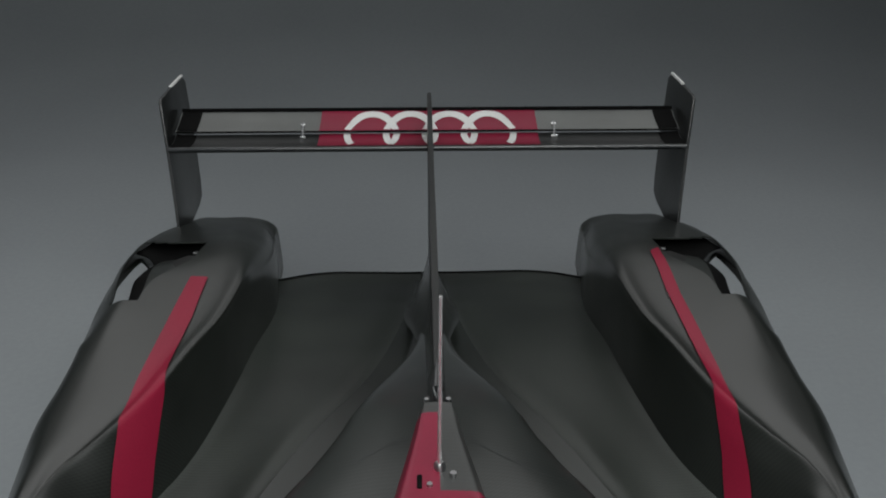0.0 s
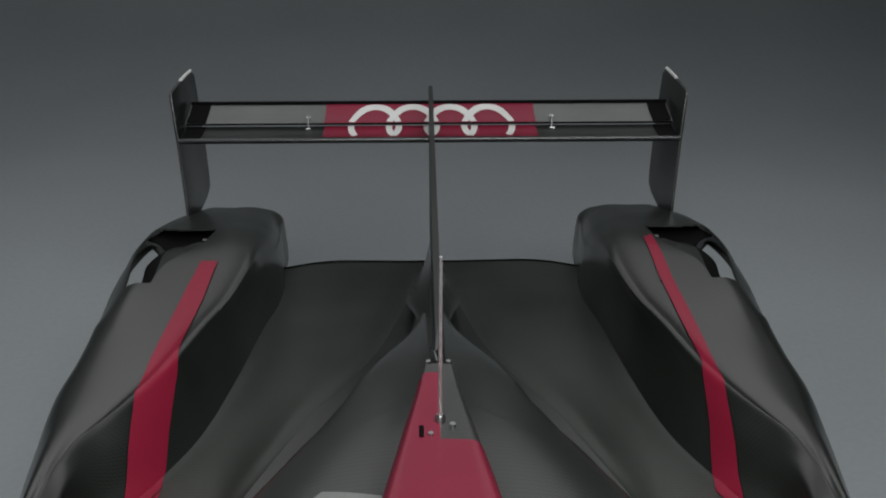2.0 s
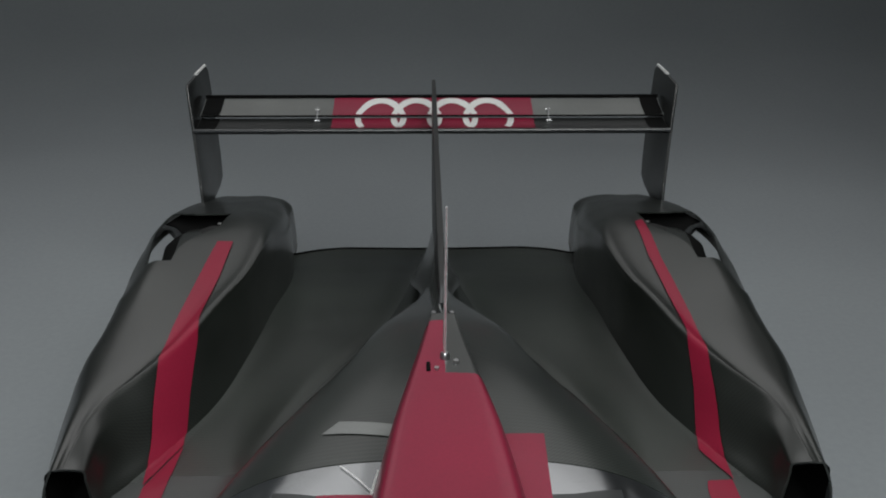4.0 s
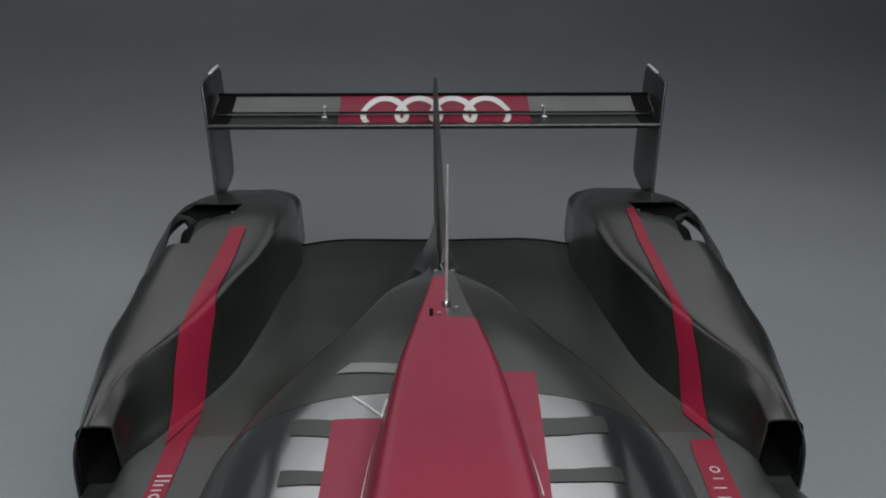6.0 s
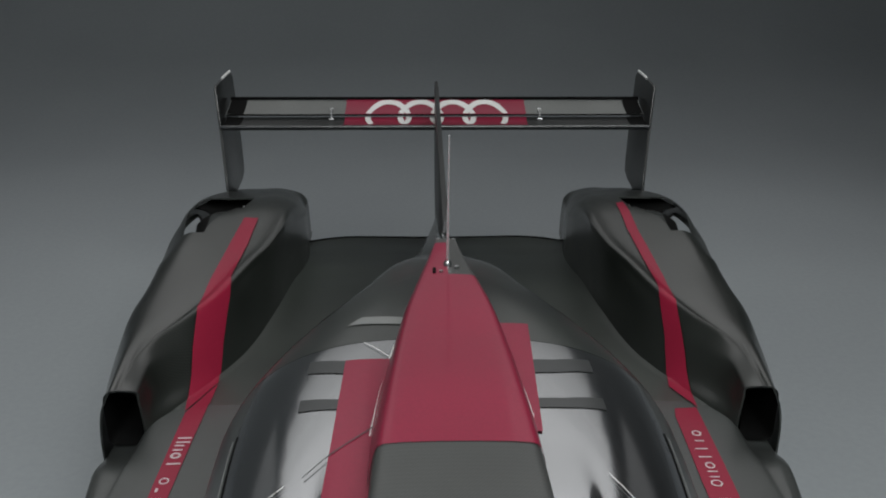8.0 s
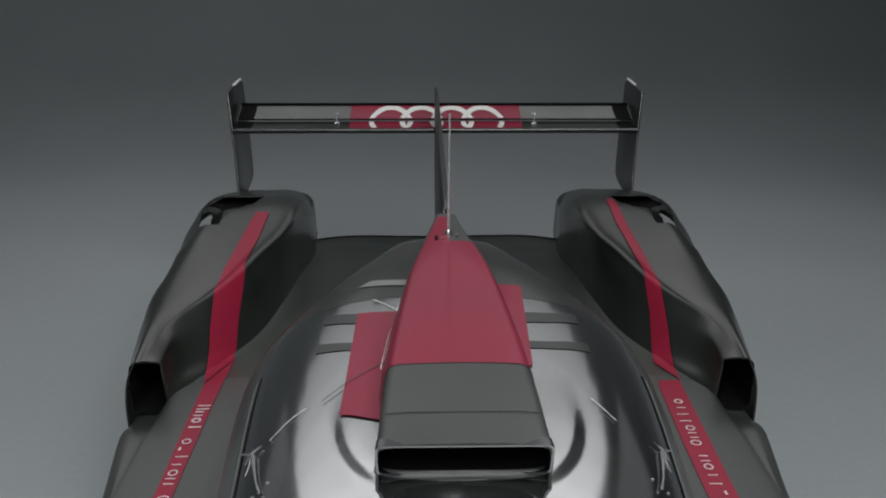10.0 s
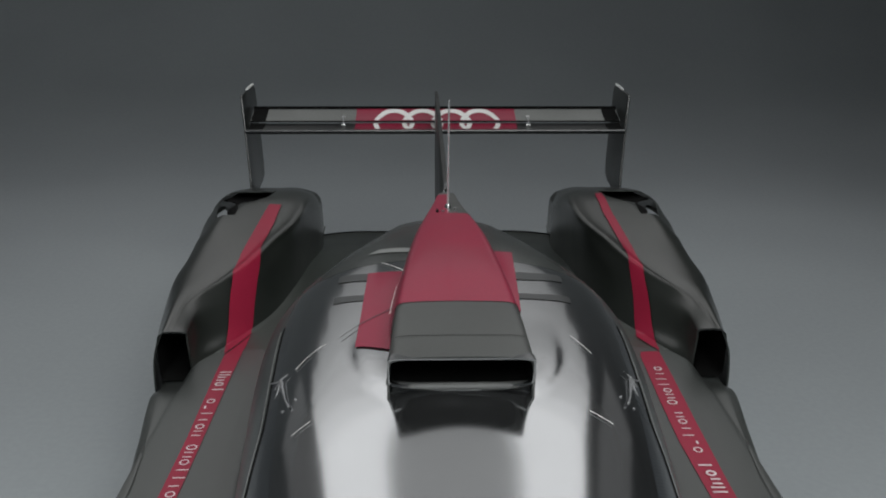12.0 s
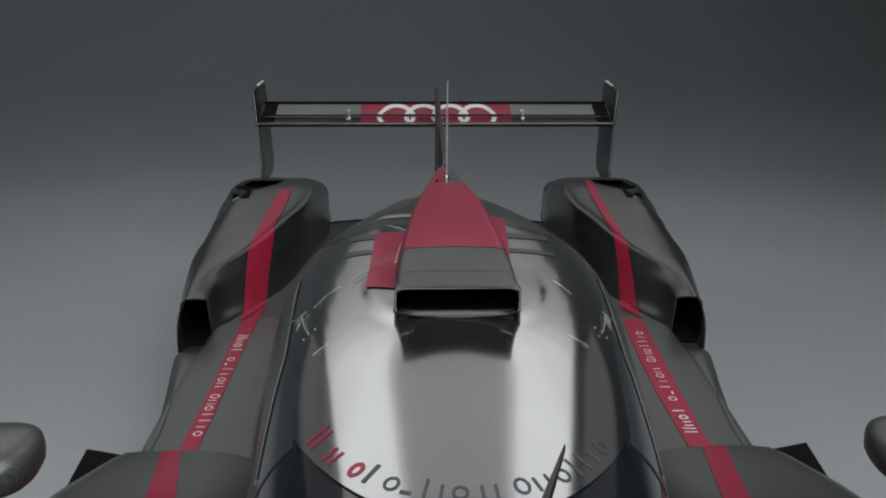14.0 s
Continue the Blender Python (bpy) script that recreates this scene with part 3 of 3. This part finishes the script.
part("aerial_foot", rod([(0, .98, 1.048), (0, .98, 1.062), (0, .98, 1.066)], [.009, .008, .005], 14), M_METAL, aerial)
part("vent_slot", block((-.031, .940, 1.050), (-.024, .966, 1.0575), .002), M_BLACK, airbox)
part("bolt", rod([(.018, .965, 1.05), (.018, .965, 1.060)], .0045, 10), M_METAL, airbox)
part("bolt", rod([(-.014, .945, 1.05), (-.014, .945, 1.059)], .004, 10), M_METAL, airbox)


# ---- rear wing ----
def aerofoil(y0, z0, y1, z1, fat, sag, x0, x1):
    """A wing element from its leading to its trailing edge, hollow side up."""
    n = 16
    up, low = [], []
    for k in range(n + 1):
        u = (1 - math.cos(math.pi * k / n)) / 2
        t = fat * (2.97 * math.sqrt(u) - 1.26 * u - 3.5 * u * u + 2.84 * u ** 3 - 1.0 * u ** 4) / 2 + .0012
        y, z = y0 + (y1 - y0) * u, z0 + (z1 - z0) * u - sag * math.sin(math.pi * u)
        up.append((y, z + t * .55))
        low.append((y, z - t))
    ring = up + low[::-1][:-1]
    return tube([[(x, y, z) for y, z in ring] for x in np.linspace(x0, x1, 25)]), up


bm, UP_MAIN = aerofoil(2.885, .872, 3.012, .886, .026, .010, -.893, .893)
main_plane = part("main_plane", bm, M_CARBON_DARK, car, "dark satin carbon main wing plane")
part("leading_edge", rod([(-.89, 2.888, .8745), (.89, 2.888, .8745)], .0075, 12), M_GLOSS_CARBON, main_plane)
bm, UP_FLAP = aerofoil(3.005, .899, 3.125, .938, .012, .006, -.893, .893)
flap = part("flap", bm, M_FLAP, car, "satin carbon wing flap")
# black rod painting in the shade of the slot ahead of the flap
part("leading_edge", rod([(-.89, 3.0035, .8985), (.89, 3.0035, .8985)], .0036, 8), M_BLACK, flap)
part("gurney_strip", block((-.893, 3.121, .934), (.893, 3.127, .951), .0015), M_BLACK, flap)
for s in (-1, 1):
    bm = plate([(2.945, 1.022), (2.965, 1.032), (3.10, 1.036), (3.25, 1.038), (3.275, 1.015), (3.25, .92), (3.208, .76), (3.172, .66), (3.145, .606), (3.08, .590), (2.96, .575), (2.80, .585), (2.84, .68), (2.90, .86)], 0, .010, .003)
    for v in bm.verts:
        v.co.x += s * (.871 + (v.co.z - .624) * .11)
    ep = part("endplate", bm, M_PLATE, car, "upright carbon end plate of the rear wing")
    # metal upper edge, coloured white to hold its glint
    bm = rod([(s * .9165, 3.10, 1.037), (s * .9165, 3.18, 1.039), (s * .9165, 3.25, 1.039)], .0065, 8)
    # shade and dark reflection beside the end plate, as black sheets
    for up, own in ((UP_MAIN, main_plane), (UP_FLAP, flap)):
        n = len(up) - 1
        part("end_shade", sheet([[(s * x, y - .001, z + .0015 + .2 * max(0, x - .872)) for x in (.818, .85, .872, .888)] for y, z in up[1:n]]), M_BLACK, own, "black sheet for the end plate's shade on the wing element")
    part("edge_glint", bm, M_WHITE, ep, "upper metal edge with its glint painted white")
    br = part("wing_bracket", plate([(2.99, .876), (3.0, .876), (3.03, .905), (3.035, .925), (3.022, .925), (3.0, .905)], s * .445, .005, .0015), M_LATCH, car, "small bright metal bracket joining wing elements")
    part("bolt", rod([(s * .445 - .008, 3.026, .918), (s * .445 + .008, 3.026, .918)], .004), M_METAL, br)
    part("bolt", rod([(s * .445 - .01, 2.99, .884), (s * .445 + .01, 2.99, .884)], .004), M_METAL, br)


def wing_foil(up, x0, x1, u0, u1, lift):
    """A foil on the upper side of a wing element; u runs from its leading to its trailing edge."""
    n = len(up) - 1
    ys = np.linspace(u0, u1, 10)
    def at(u):
        i = min(int(u * n), n - 1)
        g = u * n - i
        return [up[i][k] + g * (up[i + 1][k] - up[i][k]) for k in (0, 1)]
    return [[(x, at(u)[0] - lift * .3, at(u)[1] + lift) for x in np.linspace(x0, x1, 2)] for u in ys]


part("red_panel", sheet(wing_foil(UP_MAIN, -.387, .387, .30, .97, .0015)), M_RED, main_plane, "red foil panel")
part("red_panel", sheet(wing_foil(UP_FLAP, -.387, .387, .04, .96, .0015)), M_RED, flap, "red foil panel")


def wing_point(s, lift):
    """A place on the wing's upper side: s from 0 at the main plane to 1 at the flap's tail."""
    if s < .45:
        up, u = UP_MAIN, .30 + .67 * s / .45
    else:
        up, u = UP_FLAP, .03 + .94 * (s - .45) / .55
    n = len(up) - 1
    i = min(int(u * n), n - 1)
    g = u * n - i
    return up[i][0] + g * (up[i + 1][0] - up[i][0]), up[i][1] + g * (up[i + 1][1] - up[i][1]) + lift


def ring_mark(cx, owner, s0, s1, lift):
    """A white ring whose centre lies low on the panel, cut off by the panel's edges."""
    runs, run = [], []
    for k in range(81):
        a = math.pi * 2 * k / 80 - math.pi / 2
        pts = [(cx + r * math.cos(a), .37 + r / .101 * .565 * math.sin(a)) for r in (.076, .0995)]
        if all(s0 <= s <= s1 for _, s in pts):
            run.append([(x, *wing_point(s, lift)) for x, s in pts])
        elif run:
            runs.append(run)
            run = []
    runs += [run] if run else []
    for run in runs:
        if len(run) > 1:
            part("ring_arc", sheet(run), M_WHITE, owner, "white foil ring")


for k, cx in enumerate((-.202, -.064, .074, .212)):
    ring_mark(cx, main_plane, 0.0, .44, .0028 + .0004 * (k % 2))
    ring_mark(cx, flap, .46, .99, .0028 + .0004 * (k % 2))


# ---- wheels ----
def wheel(x, y, radius, wide):
    hub = new("wheel")
    hub.parent = car
    sign = 1 if x > 0 else -1
    prof = [(-.5, .62), (-.5, .90), (-.44, .965), (-.30, 1.0), (.30, 1.0), (.44, .965), (.5, .90), (.5, .62)]
    rings = []
    for k in range(64):
        a = 2 * math.pi * k / 64
        rings.append([(x + w * wide, y + r * radius * math.cos(a), radius + r * radius * math.sin(a)) for w, r in prof])
    bm = tube(rings + [rings[0]], False)
    bmesh.ops.remove_doubles(bm, verts=bm.verts, dist=1e-5)
    part("tyre", bm, M_RUBBER, hub)
    prof = [(.0, .05), (.30, .06), (.34, .30), (.36, .56), (.46, .60), (.48, .63), (-.48, .63), (-.48, .60), (-.2, .56), (-.2, .05)]
    rings = [[(x + sign * w * wide, y + r * radius * math.cos(a), radius + r * radius * math.sin(a)) for w, r in prof] for a in (2 * math.pi * k / 48 for k in range(48))]
    bm = tube(rings + [rings[0]], False)
    bmesh.ops.remove_doubles(bm, verts=bm.verts, dist=1e-5)
    part("rim", bm, M_CARBON_DARK, hub)


for s in (-1, 1):
    wheel(s * .69, 2.40, .335, .25)
    wheel(s * .74, -.62, .335, .27)

part("underfloor", block((-.86, -1.5, .05), (.86, 2.95, .09), .01), M_BLACK, car, "flat black underfloor")
for s in (-1, 1):
    # closes the wheel house towards the engine
    part("wheel_house", block((s * .54 - .004, 1.95, .09), (s * .54 + .004, 2.85, .33), .002), M_BLACK, car)


# ---- front of the car ----
def front_fender(sign):
    top = curve((-1.5, .36), (-1.2, .58), (-.7, .70), (-.35, .68), (-.05, .585), (.25, .485), (.52, .452), (.56, .448))
    inn = curve((-1.5, .60), (-.6, .56), (.2, .53), (.56, .515))
    out = curve((-1.5, .86), (-.9, .95), (-.1, .95), (.10, .945), (.31, .925), (.40, .895), (.52, .842), (.56, .80))
    rows = []
    ys = np.linspace(-1.5, .53, 60)
    for y in ys:
        z = top(y)
        a, b = inn(y), out(y)
        rows.append([wall_to(p, sign) for p in spline([(a - .05, y, .38), (a - .02, y, .40 + .6 * (z - .42)), (a + .06, y, z - .008), (a + .16, y, z), (b - .10, y, z), (b - .02, y, z - .004), (b, y, z - .02), (b + .004, y, .30), (b - .01, y, .10)], 4)])
    def skip(i, j):
        y = (ys[i] + ys[i + 1]) / 2
        z = (rows[i][j][2] + rows[i + 1][j + 1][2]) / 2
        return j >= 24 and math.hypot(y + .62, z - .335) < .375
    ob = part("front_fender", sheet(rows, .005, skip), M_POD, car, "carbon front wheel fender")
    # black block behind the wheel, painting in the shade of a recessed gap
    bm = bmesh.new()
    low = [(.79, .535, .425), (.938, .552, .445), (.935, .36, .425), (.80, .36, .425)]
    a = [bm.verts.new((sign * x, y, z)) for x, y, z in low]
    b = [bm.verts.new((sign * x, y, z - .30)) for x, y, z in low]
    bm.faces.new(a)
    bm.faces.new(b)
    for i in range(4):
        bm.faces.new((a[i], b[i], b[(i + 1) % 4], a[(i + 1) % 4]))
    part("corner_gap_shade", bm, M_BLACK, ob, "black block for the shaded gap at the fender's rear corner")
    return ob


ffenders = {s: front_fender(s) for s in (-1, 1)}

rows = []
for y in np.linspace(-1.75, -.2, 30):
    w = .53 - .10 * max(0, (-y - 1.0)) ** 1.2
    z = .42 + .04 * math.sin((y + 1.75) * 1.0)
    rows.append([(x, y, z - .25 * abs(x / w) ** 6 - .28 * max(0, (-y - 1.35) / .4) ** 2) for x in np.linspace(-w, w, 21)])
part("nose", sheet(rows, .006), M_CARBON, car, "low carbon nose")


def mirror(sign):
    c = Vector((sign * .855, -.07, .775))
    rings = []
    for t in np.linspace(0, 1, 29):
        y = c.y + .11 - .19 * t
        s = math.sin(math.pi * min(1, (t * .92 + .08))) ** .5 if t > .5 else (1 - (1 - 2 * t) ** 3 * .25)
        s = max(s, .08)
        ring = []
        for k in range(24):
            a = 2 * math.pi * k / 24
            ca, sa = math.cos(a), math.sin(a)
            ring.append((c.x + .085 * s * math.copysign(abs(ca) ** .7, ca), y, c.z + .048 * s * math.copysign(abs(sa) ** .7, sa)))
        rings.append(ring)
    ob = part("mirror_shell", tube(rings), M_POD, car, "rounded carbon door mirror shell")
    part("mirror_glass", block((c.x - .045, c.y + .105, c.z - .022), (c.x + .045, c.y + .1115, c.z + .022), .001), M_CHROME, ob)
    part("stalk", rod([(sign * .84, -.08, .56), (sign * .85, -.08, .66), (sign * .855, -.07, .76)], [.016, .012, .012]), M_CARBON_DARK, ob)


for s in (-1, 1):
    mirror(s)


# ---- foils, lettering and small fittings ----
bpy.context.view_layer.update()
SIDE_TREE = {s: tree_of([fenders[s], decks[s], pods[s]]) for s in (-1, 1)}
FRONT_TREE = {s: tree_of([ffenders[s]]) for s in (-1, 1)}
HOOD_TREE = tree_of([roof, engine_cover])
SHELL_TREE = tree_of([roof, engine_cover, windscreen])


def side(sign, pts):
    return [(sign * x, y) for x, y in pts]


# red stripes over the rear fenders
part("stripe", drape(SIDE_TREE[-1], side(-1, [(.694, 2.291), (.709, 2.048), (.725, 1.848), (.728, 1.731), (.729, 1.60), (.724, 1.49), (.714, 1.425)]),
                     side(-1, [(.645, 2.291), (.647, 2.086), (.656, 1.91), (.656, 1.80), (.663, 1.70), (.662, 1.62), (.657, 1.585)]), 90, 12, .004), M_STRIPE, fenders[-1], "red foil stripe")
part("stripe", drape(SIDE_TREE[1], side(1, [(.672, 2.433), (.663, 2.197), (.676, 1.86), (.679, 1.76), (.682, 1.678), (.676, 1.60), (.666, 1.545)]),
                     side(1, [(.704, 2.466), (.698, 2.174), (.712, 1.88), (.716, 1.717), (.722, 1.594), (.720, 1.50), (.715, 1.425)]), 90, 12, .004), M_STRIPE, fenders[1], "red foil stripe")
# red stripes along the side panels and on to the front fenders
part("stripe", drape(SIDE_TREE[-1], side(-1, [(.712, 1.42), (.708, .934), (.716, .535)]), side(-1, [(.656, 1.58), (.661, 1.07), (.669, .535)]), 60, 4), M_STRIPE, pods[-1], "red foil stripe with pale lettering")
part("stripe", drape(SIDE_TREE[1], side(1, [(.650, 1.42), (.641, 1.385), (.630, 1.10), (.628, .884), (.643, .535)]), side(1, [(.712, 1.425), (.703, 1.0), (.701, .68), (.702, .535)]), 60, 4), M_STRIPE, pods[1], "red foil stripe with pale lettering")
part("stripe", drape(FRONT_TREE[-1], side(-1, [(.736, .525), (.703, .283), (.66, -.25)]), side(-1, [(.688, .525), (.637, .285), (.58, -.25)]), 40, 5), M_RED, ffenders[-1], "red foil stripe")
part("stripe", drape(FRONT_TREE[1], side(1, [(.655, .525), (.616, .259), (.57, -.25)]), side(1, [(.712, .525), (.675, .251), (.64, -.25)]), 40, 5), M_RED, ffenders[1], "red foil stripe")


def letter(bvh, owner, p, along, up, wide, tall, bold, mat, form, lift=.0045):
    """One sign of a line of lettering as a plain form: a ring, one bar or two bars."""
    p, along, up = Vector(p), Vector(along).normalized(), Vector(up).normalized()
    bm = bmesh.new()
    if form == "ring":
        c = p + up * tall / 2
        loops = []
        for less in (0, bold):
            loops.append([c + along * (wide / 2 - less) * math.cos(a) + up * (tall / 2 - less) * math.sin(a) for a in (2 * math.pi * k / 20 for k in range(21))])
        drape(bvh, loops[0], loops[1], 20, 1, lift, bm)
    else:
        for o in ((-.5, .5) if form == "two" else (0,)):
            a = p + along * (o * (wide - bold)) - along * bold / 2
            b = a + along * bold
            drape(bvh, [a, a + up * tall], [b, b + up * tall], 3, 1, lift, bm)
    part("lettering", bm, mat, owner, "small foil letter")


FORMS = ["two", "two", "ring", "one", "", "ring", "dash", "one", "one", "ring", "two", "", "ring", "two", "ring", "one", "one", "one", "ring"]
TALL = [1.45, 1, 1.1, 1.4, 0, 1, .25, 1.3, 1, 1, 1, 0, 1.2, 1, 1, 1.3, 1.3, 1, 1]
for s, y0, y1, x0 in ((-1, 1.30, .655, .702), (1, .65, 1.312, .689)):
    for k, tall in enumerate(TALL):
        if not tall:
            continue
        y = y0 + (y1 - y0) * (k + .5) / len(TALL)
        bend = .012 * math.sin(math.pi * (y - .6) / .75) if s > 0 else .004
        wide = .025
        base = (s * (x0 - bend), y)
        letter(SIDE_TREE[s], pods[s], base, (0, 1 if y1 > y0 else -1), (-s, 0), wide, .0250 * tall, .014 if FORMS[k] == 'dash' else .0062 if k < 4 else .0040, M_LETTER, FORMS[k])

# lettering round the front of the roof
for k, x in enumerate((-.264, -.228, -.186, -.163, None, -.124, -.097, -.069, -.043, -.013, .034, None, .088, .123, .159, .184, .203, .221, .243)):
    if x is None:
        continue
    y = -.324 + 1.6 * x ** 2 + 16 * x ** 4
    slope = 3.2 * x + 64 * x ** 3
    along, up = Vector((1, slope)), Vector((-slope, 1))
    tall = TALL[k]
    letter(HOOD_TREE, roof, (x, y), along, up, .027, .029 * tall, .018 if FORMS[k] == 'dash' else .0080 if k < 4 else .0054, M_RED if k < 3 else M_DARK_LETTER, FORMS[k], .0008)

# dark bands, red squares and the pale patch behind the intake
for s in (-1, 1):
    for edges in (((.685, .735), (.705, .752), (.735, .782)), ((.575, .603), (.588, .618), (.606, .643))):
        lines = [[(x, e[k]) for x, e in zip((.10, .19, .262), edges)] for k in (0, 1)]
        part("dark_band", drape(HOOD_TREE, side(s, lines[0]), side(s, lines[1]), 16, 3, .0015), M_GREY_BAND, roof, "dark grey band across the roof")
part("red_square", drape(HOOD_TREE, [(-.192, .752), (-.194, .356)], [(-.09, .740), (-.125, .322)], 24, 8, .003), M_RED, roof, "red foil square beside the intake")
part("red_square", drape(HOOD_TREE, [(.07, .884), (.12, .51)], [(.158, .896), (.140, .51)], 24, 8, .003), M_RED, roof, "red foil square beside the intake")
# bright reflection of the silver, laid on as a matt grey patch
part("pale_patch", drape(HOOD_TREE, [(-.202, .914), (-.176, .944)], [(-.07, .880), (-.07, .914)], 4, 8, .002), M_PATCH, engine_cover, "pale grey patch with the silver's reflection painted in")
# the intake's red foil
def box_foil(y0, y1, sides, count):
    rows = []
    for y in np.linspace(y0, y1, count):
        w, z1, z0 = BOX_W(y), BOX_Z(y), ROOF_Z(y) - .005
        flare = .022 * min(1, w / .1) * min(1, max(.12, (y - .16) / .3))
        half = spline([(w + flare * .8, z0 + .2 * (z1 - z0)), (w + flare * .55, z0 + .4 * (z1 - z0)), (w + flare * .12, z1 - .024), (w - .008, z1 - .006), (w * .72, z1 - .0012), (w * .3, z1 + .0006), (0, z1 + .001)], 5)
        row = [(x + .0012, y, z + .0012) for x, z in half[:-1]] + [(0, y, half[-1][1] + .0012)]
        mirrored = [(-x, y_, z) for x, y_, z in row]
        rows.append(row if sides > 0 else mirrored)
    return sheet(rows)


part("red_foil", box_foil(.358, 1.11, -1, 40), M_RED, airbox, "red foil over the intake")
part("red_foil", box_foil(.358, .935, 1, 34), M_RED, airbox, "red foil over the intake")
for s, y0, y1 in ((-1, .50, .80), (1, .55, .965)):
    part("seal", rod([(s * (BOX_W(y) + .022 * min(1, BOX_W(y) / .1) + .003), y, ROOF_Z(y) - .001) for y in np.linspace(y0, y1, 12)], .0019, 6), M_WHITE, airbox, "thin pale sealing strip")


def strip(pts, wide, tree, mat, owner, name, label="", lift=.003):
    pts = [Vector(p) for p in pts]
    n = (pts[-1] - pts[0]).normalized()
    n = Vector((-n.y, n.x)) * wide / 2
    part(name, drape(tree, [p - n for p in pts], [p + n for p in pts], 12, 1, lift), mat, owner, label)


# thin pale lines and a dark one draped over the roof
for pts in ([(-.309, .354), (-.283, .386), (-.254, .408)], [(-.286, .134), (-.256, .149)], [(.229, .42), (.262, .368)], [(.22, .153), (.258, .136)], [(-.163, .817), (-.135, .783), (-.106, .743)]):
    strip(pts, .0020, HOOD_TREE, M_WHITE, roof, "roof_line", "thin pale line on the roof")
strip([(-.228, .415), (-.185, .466), (-.13, .521)], .0025, HOOD_TREE, M_GREY_BAND, roof, "roof_line", "thin dark line on the roof", .0045)
strip([(-.132, 1.136), (-.10, 1.163), (-.05, 1.195)], .0014, HOOD_TREE, M_GREY_BAND, engine_cover, "panel_gap", "", .0008)
strip([(.05, 1.190), (.103, 1.143), (.156, 1.111), (.20, 1.105)], .0018, HOOD_TREE, M_GREY_BAND, engine_cover, "panel_gap", "", .0008)

TONGUE_X = curve((2.16, .812), (2.25, .818), (2.35, .832), (2.44, .842), (2.49, .835), (2.52, .815))
FLANK_X = curve((2.16, .850), (2.25, .862), (2.36, .880), (2.43, .882), (2.48, .868), (2.52, .840))
BACK_Y = curve((.60, 2.38), (.80, 2.42), (.85, 2.485), (.90, 2.56), (.945, 2.602))
for s in (-1, 1):
    def on_hood(x, y, lift):
        hit, nor, _, _ = SHELL_TREE.ray_cast(Vector((s * x, y, 2)), Vector((0, 0, -1)))
        return hit + lift * nor if nor.z > 0 else hit - lift * nor
    latch = part("latch", rod([on_hood(x, y, .005) for x, y in ((.362, .388), (.345, .362), (.333, .338), (.324, .298), (.314, .258), (.303, .226))], [.0015, .003, .004, .0024, .0016, .0024], 10), M_LATCH, car, "small worn metal canopy latch")
    part("arm", rod([on_hood(x, y, .005) for x, y in ((.322, .351), (.336, .348), (.347, .342))], [.0016, .003, .0014], 8), M_LATCH, latch)
    part("arm", rod([on_hood(x, y, .004) for x, y in ((.336, .338), (.339, .322), (.342, .308))], [.003, .002, .001], 8), M_LATCH, latch)
    for x, y in ((.295, .243), (.318, .231)):
        q = on_hood(x, y, 0)
        part("bolt", rod([q - Vector((0, 0, .002)), q + Vector((0, 0, .002))], .0026, 8), M_LATCH, latch)
    # the louvre's tongue, and pieces added for what shows through it
    rows, deep = [], []
    for y in np.linspace(2.160, 2.52, 20):
        out, flank = TONGUE_X(y), FLANK_X(y)
        top = .5 * CREASE_Z(y) + .5 * TOP_Z(y) - .003 - .24 * (y - 2.16) ** 2 - 2.5 * max(0, y - 2.48) ** 2
        rows.append([(s * x, y, top - .006 * max(0, (x - .78) / .06) ** 2) for x in np.linspace(.66, out, 14)])
        edge = top - .006 * ((out - .78) / .06) ** 2
        deep.append([(s * x, y, edge - .012) for x in np.linspace(.66, out - .01, 5)] + [(s * (out + (flank - out) * u), y, edge - .003 - .022 * u * u) for u in (0, .3, .6, .85, 1)])
    part("louvre_tongue", sheet(rows, .003), M_CARBON, fenders[s])
    # shade on the tongue's flank, as a black sheet below it
    part("louvre_edge_shade", sheet(deep, .006), M_BLACK, fenders[s], "black sheet for the shaded flank under the louvre's edge")
    # added bar, bright like the lit floor behind the slit
    part("slit_floor", block((min(s * .695, s * .755), 2.548, .640), (max(s * .695, s * .755), 2.560, .6435), .001), M_METAL, fenders[s], "thin metal bar standing in for lit floor seen through the slit")
    # added black sheet, painting in the dark of the fender's inside
    rows = []
    for t in (0, .2, .5, 1):
        row = []
        for u in np.linspace(0, 1, 14):
            x = .60 + (.952 - .045 * t - .60) * u
            y = BACK_Y(x) + (2.72 - BACK_Y(x)) * t
            row.append((s * x, y, .590 + .034 * min(1, max(0, (y - 2.42) / .12)) - .06 * max(0, x - .885)))
        rows.append(row)
    part("louvre_inner_shade", sheet(rows, .004), M_BLACK, fenders[s], "black sheet for the shade inside the louvre")
    part("edge_seal", rod([(s * .558, 2.955, .345), (s * .553, 2.95, .365), (s * .548, 2.945, .39)], .0026, 6), M_CHROME, fenders[s], "pale edge seal")

# tip of a wiper lying over the edge of the roof
rows = []
for t in np.linspace(0, 1, 9):
    c = Vector((.108 + .052 * t, -.345 + .135 * t))
    z = ROOF_Z(c.y) + .004 - .25 * c.x ** 2
    w = .007 * (1 - t) ** .7 + .002
    rows.append([(c.x - w, c.y, z), (c.x - w * .5, c.y, z + .006), (c.x + w * .5, c.y, z + .006), (c.x + w, c.y, z)])
part("wiper", sheet(rows, .002), M_CARBON_DARK, car, "dark tapering tip of the windscreen wiper")
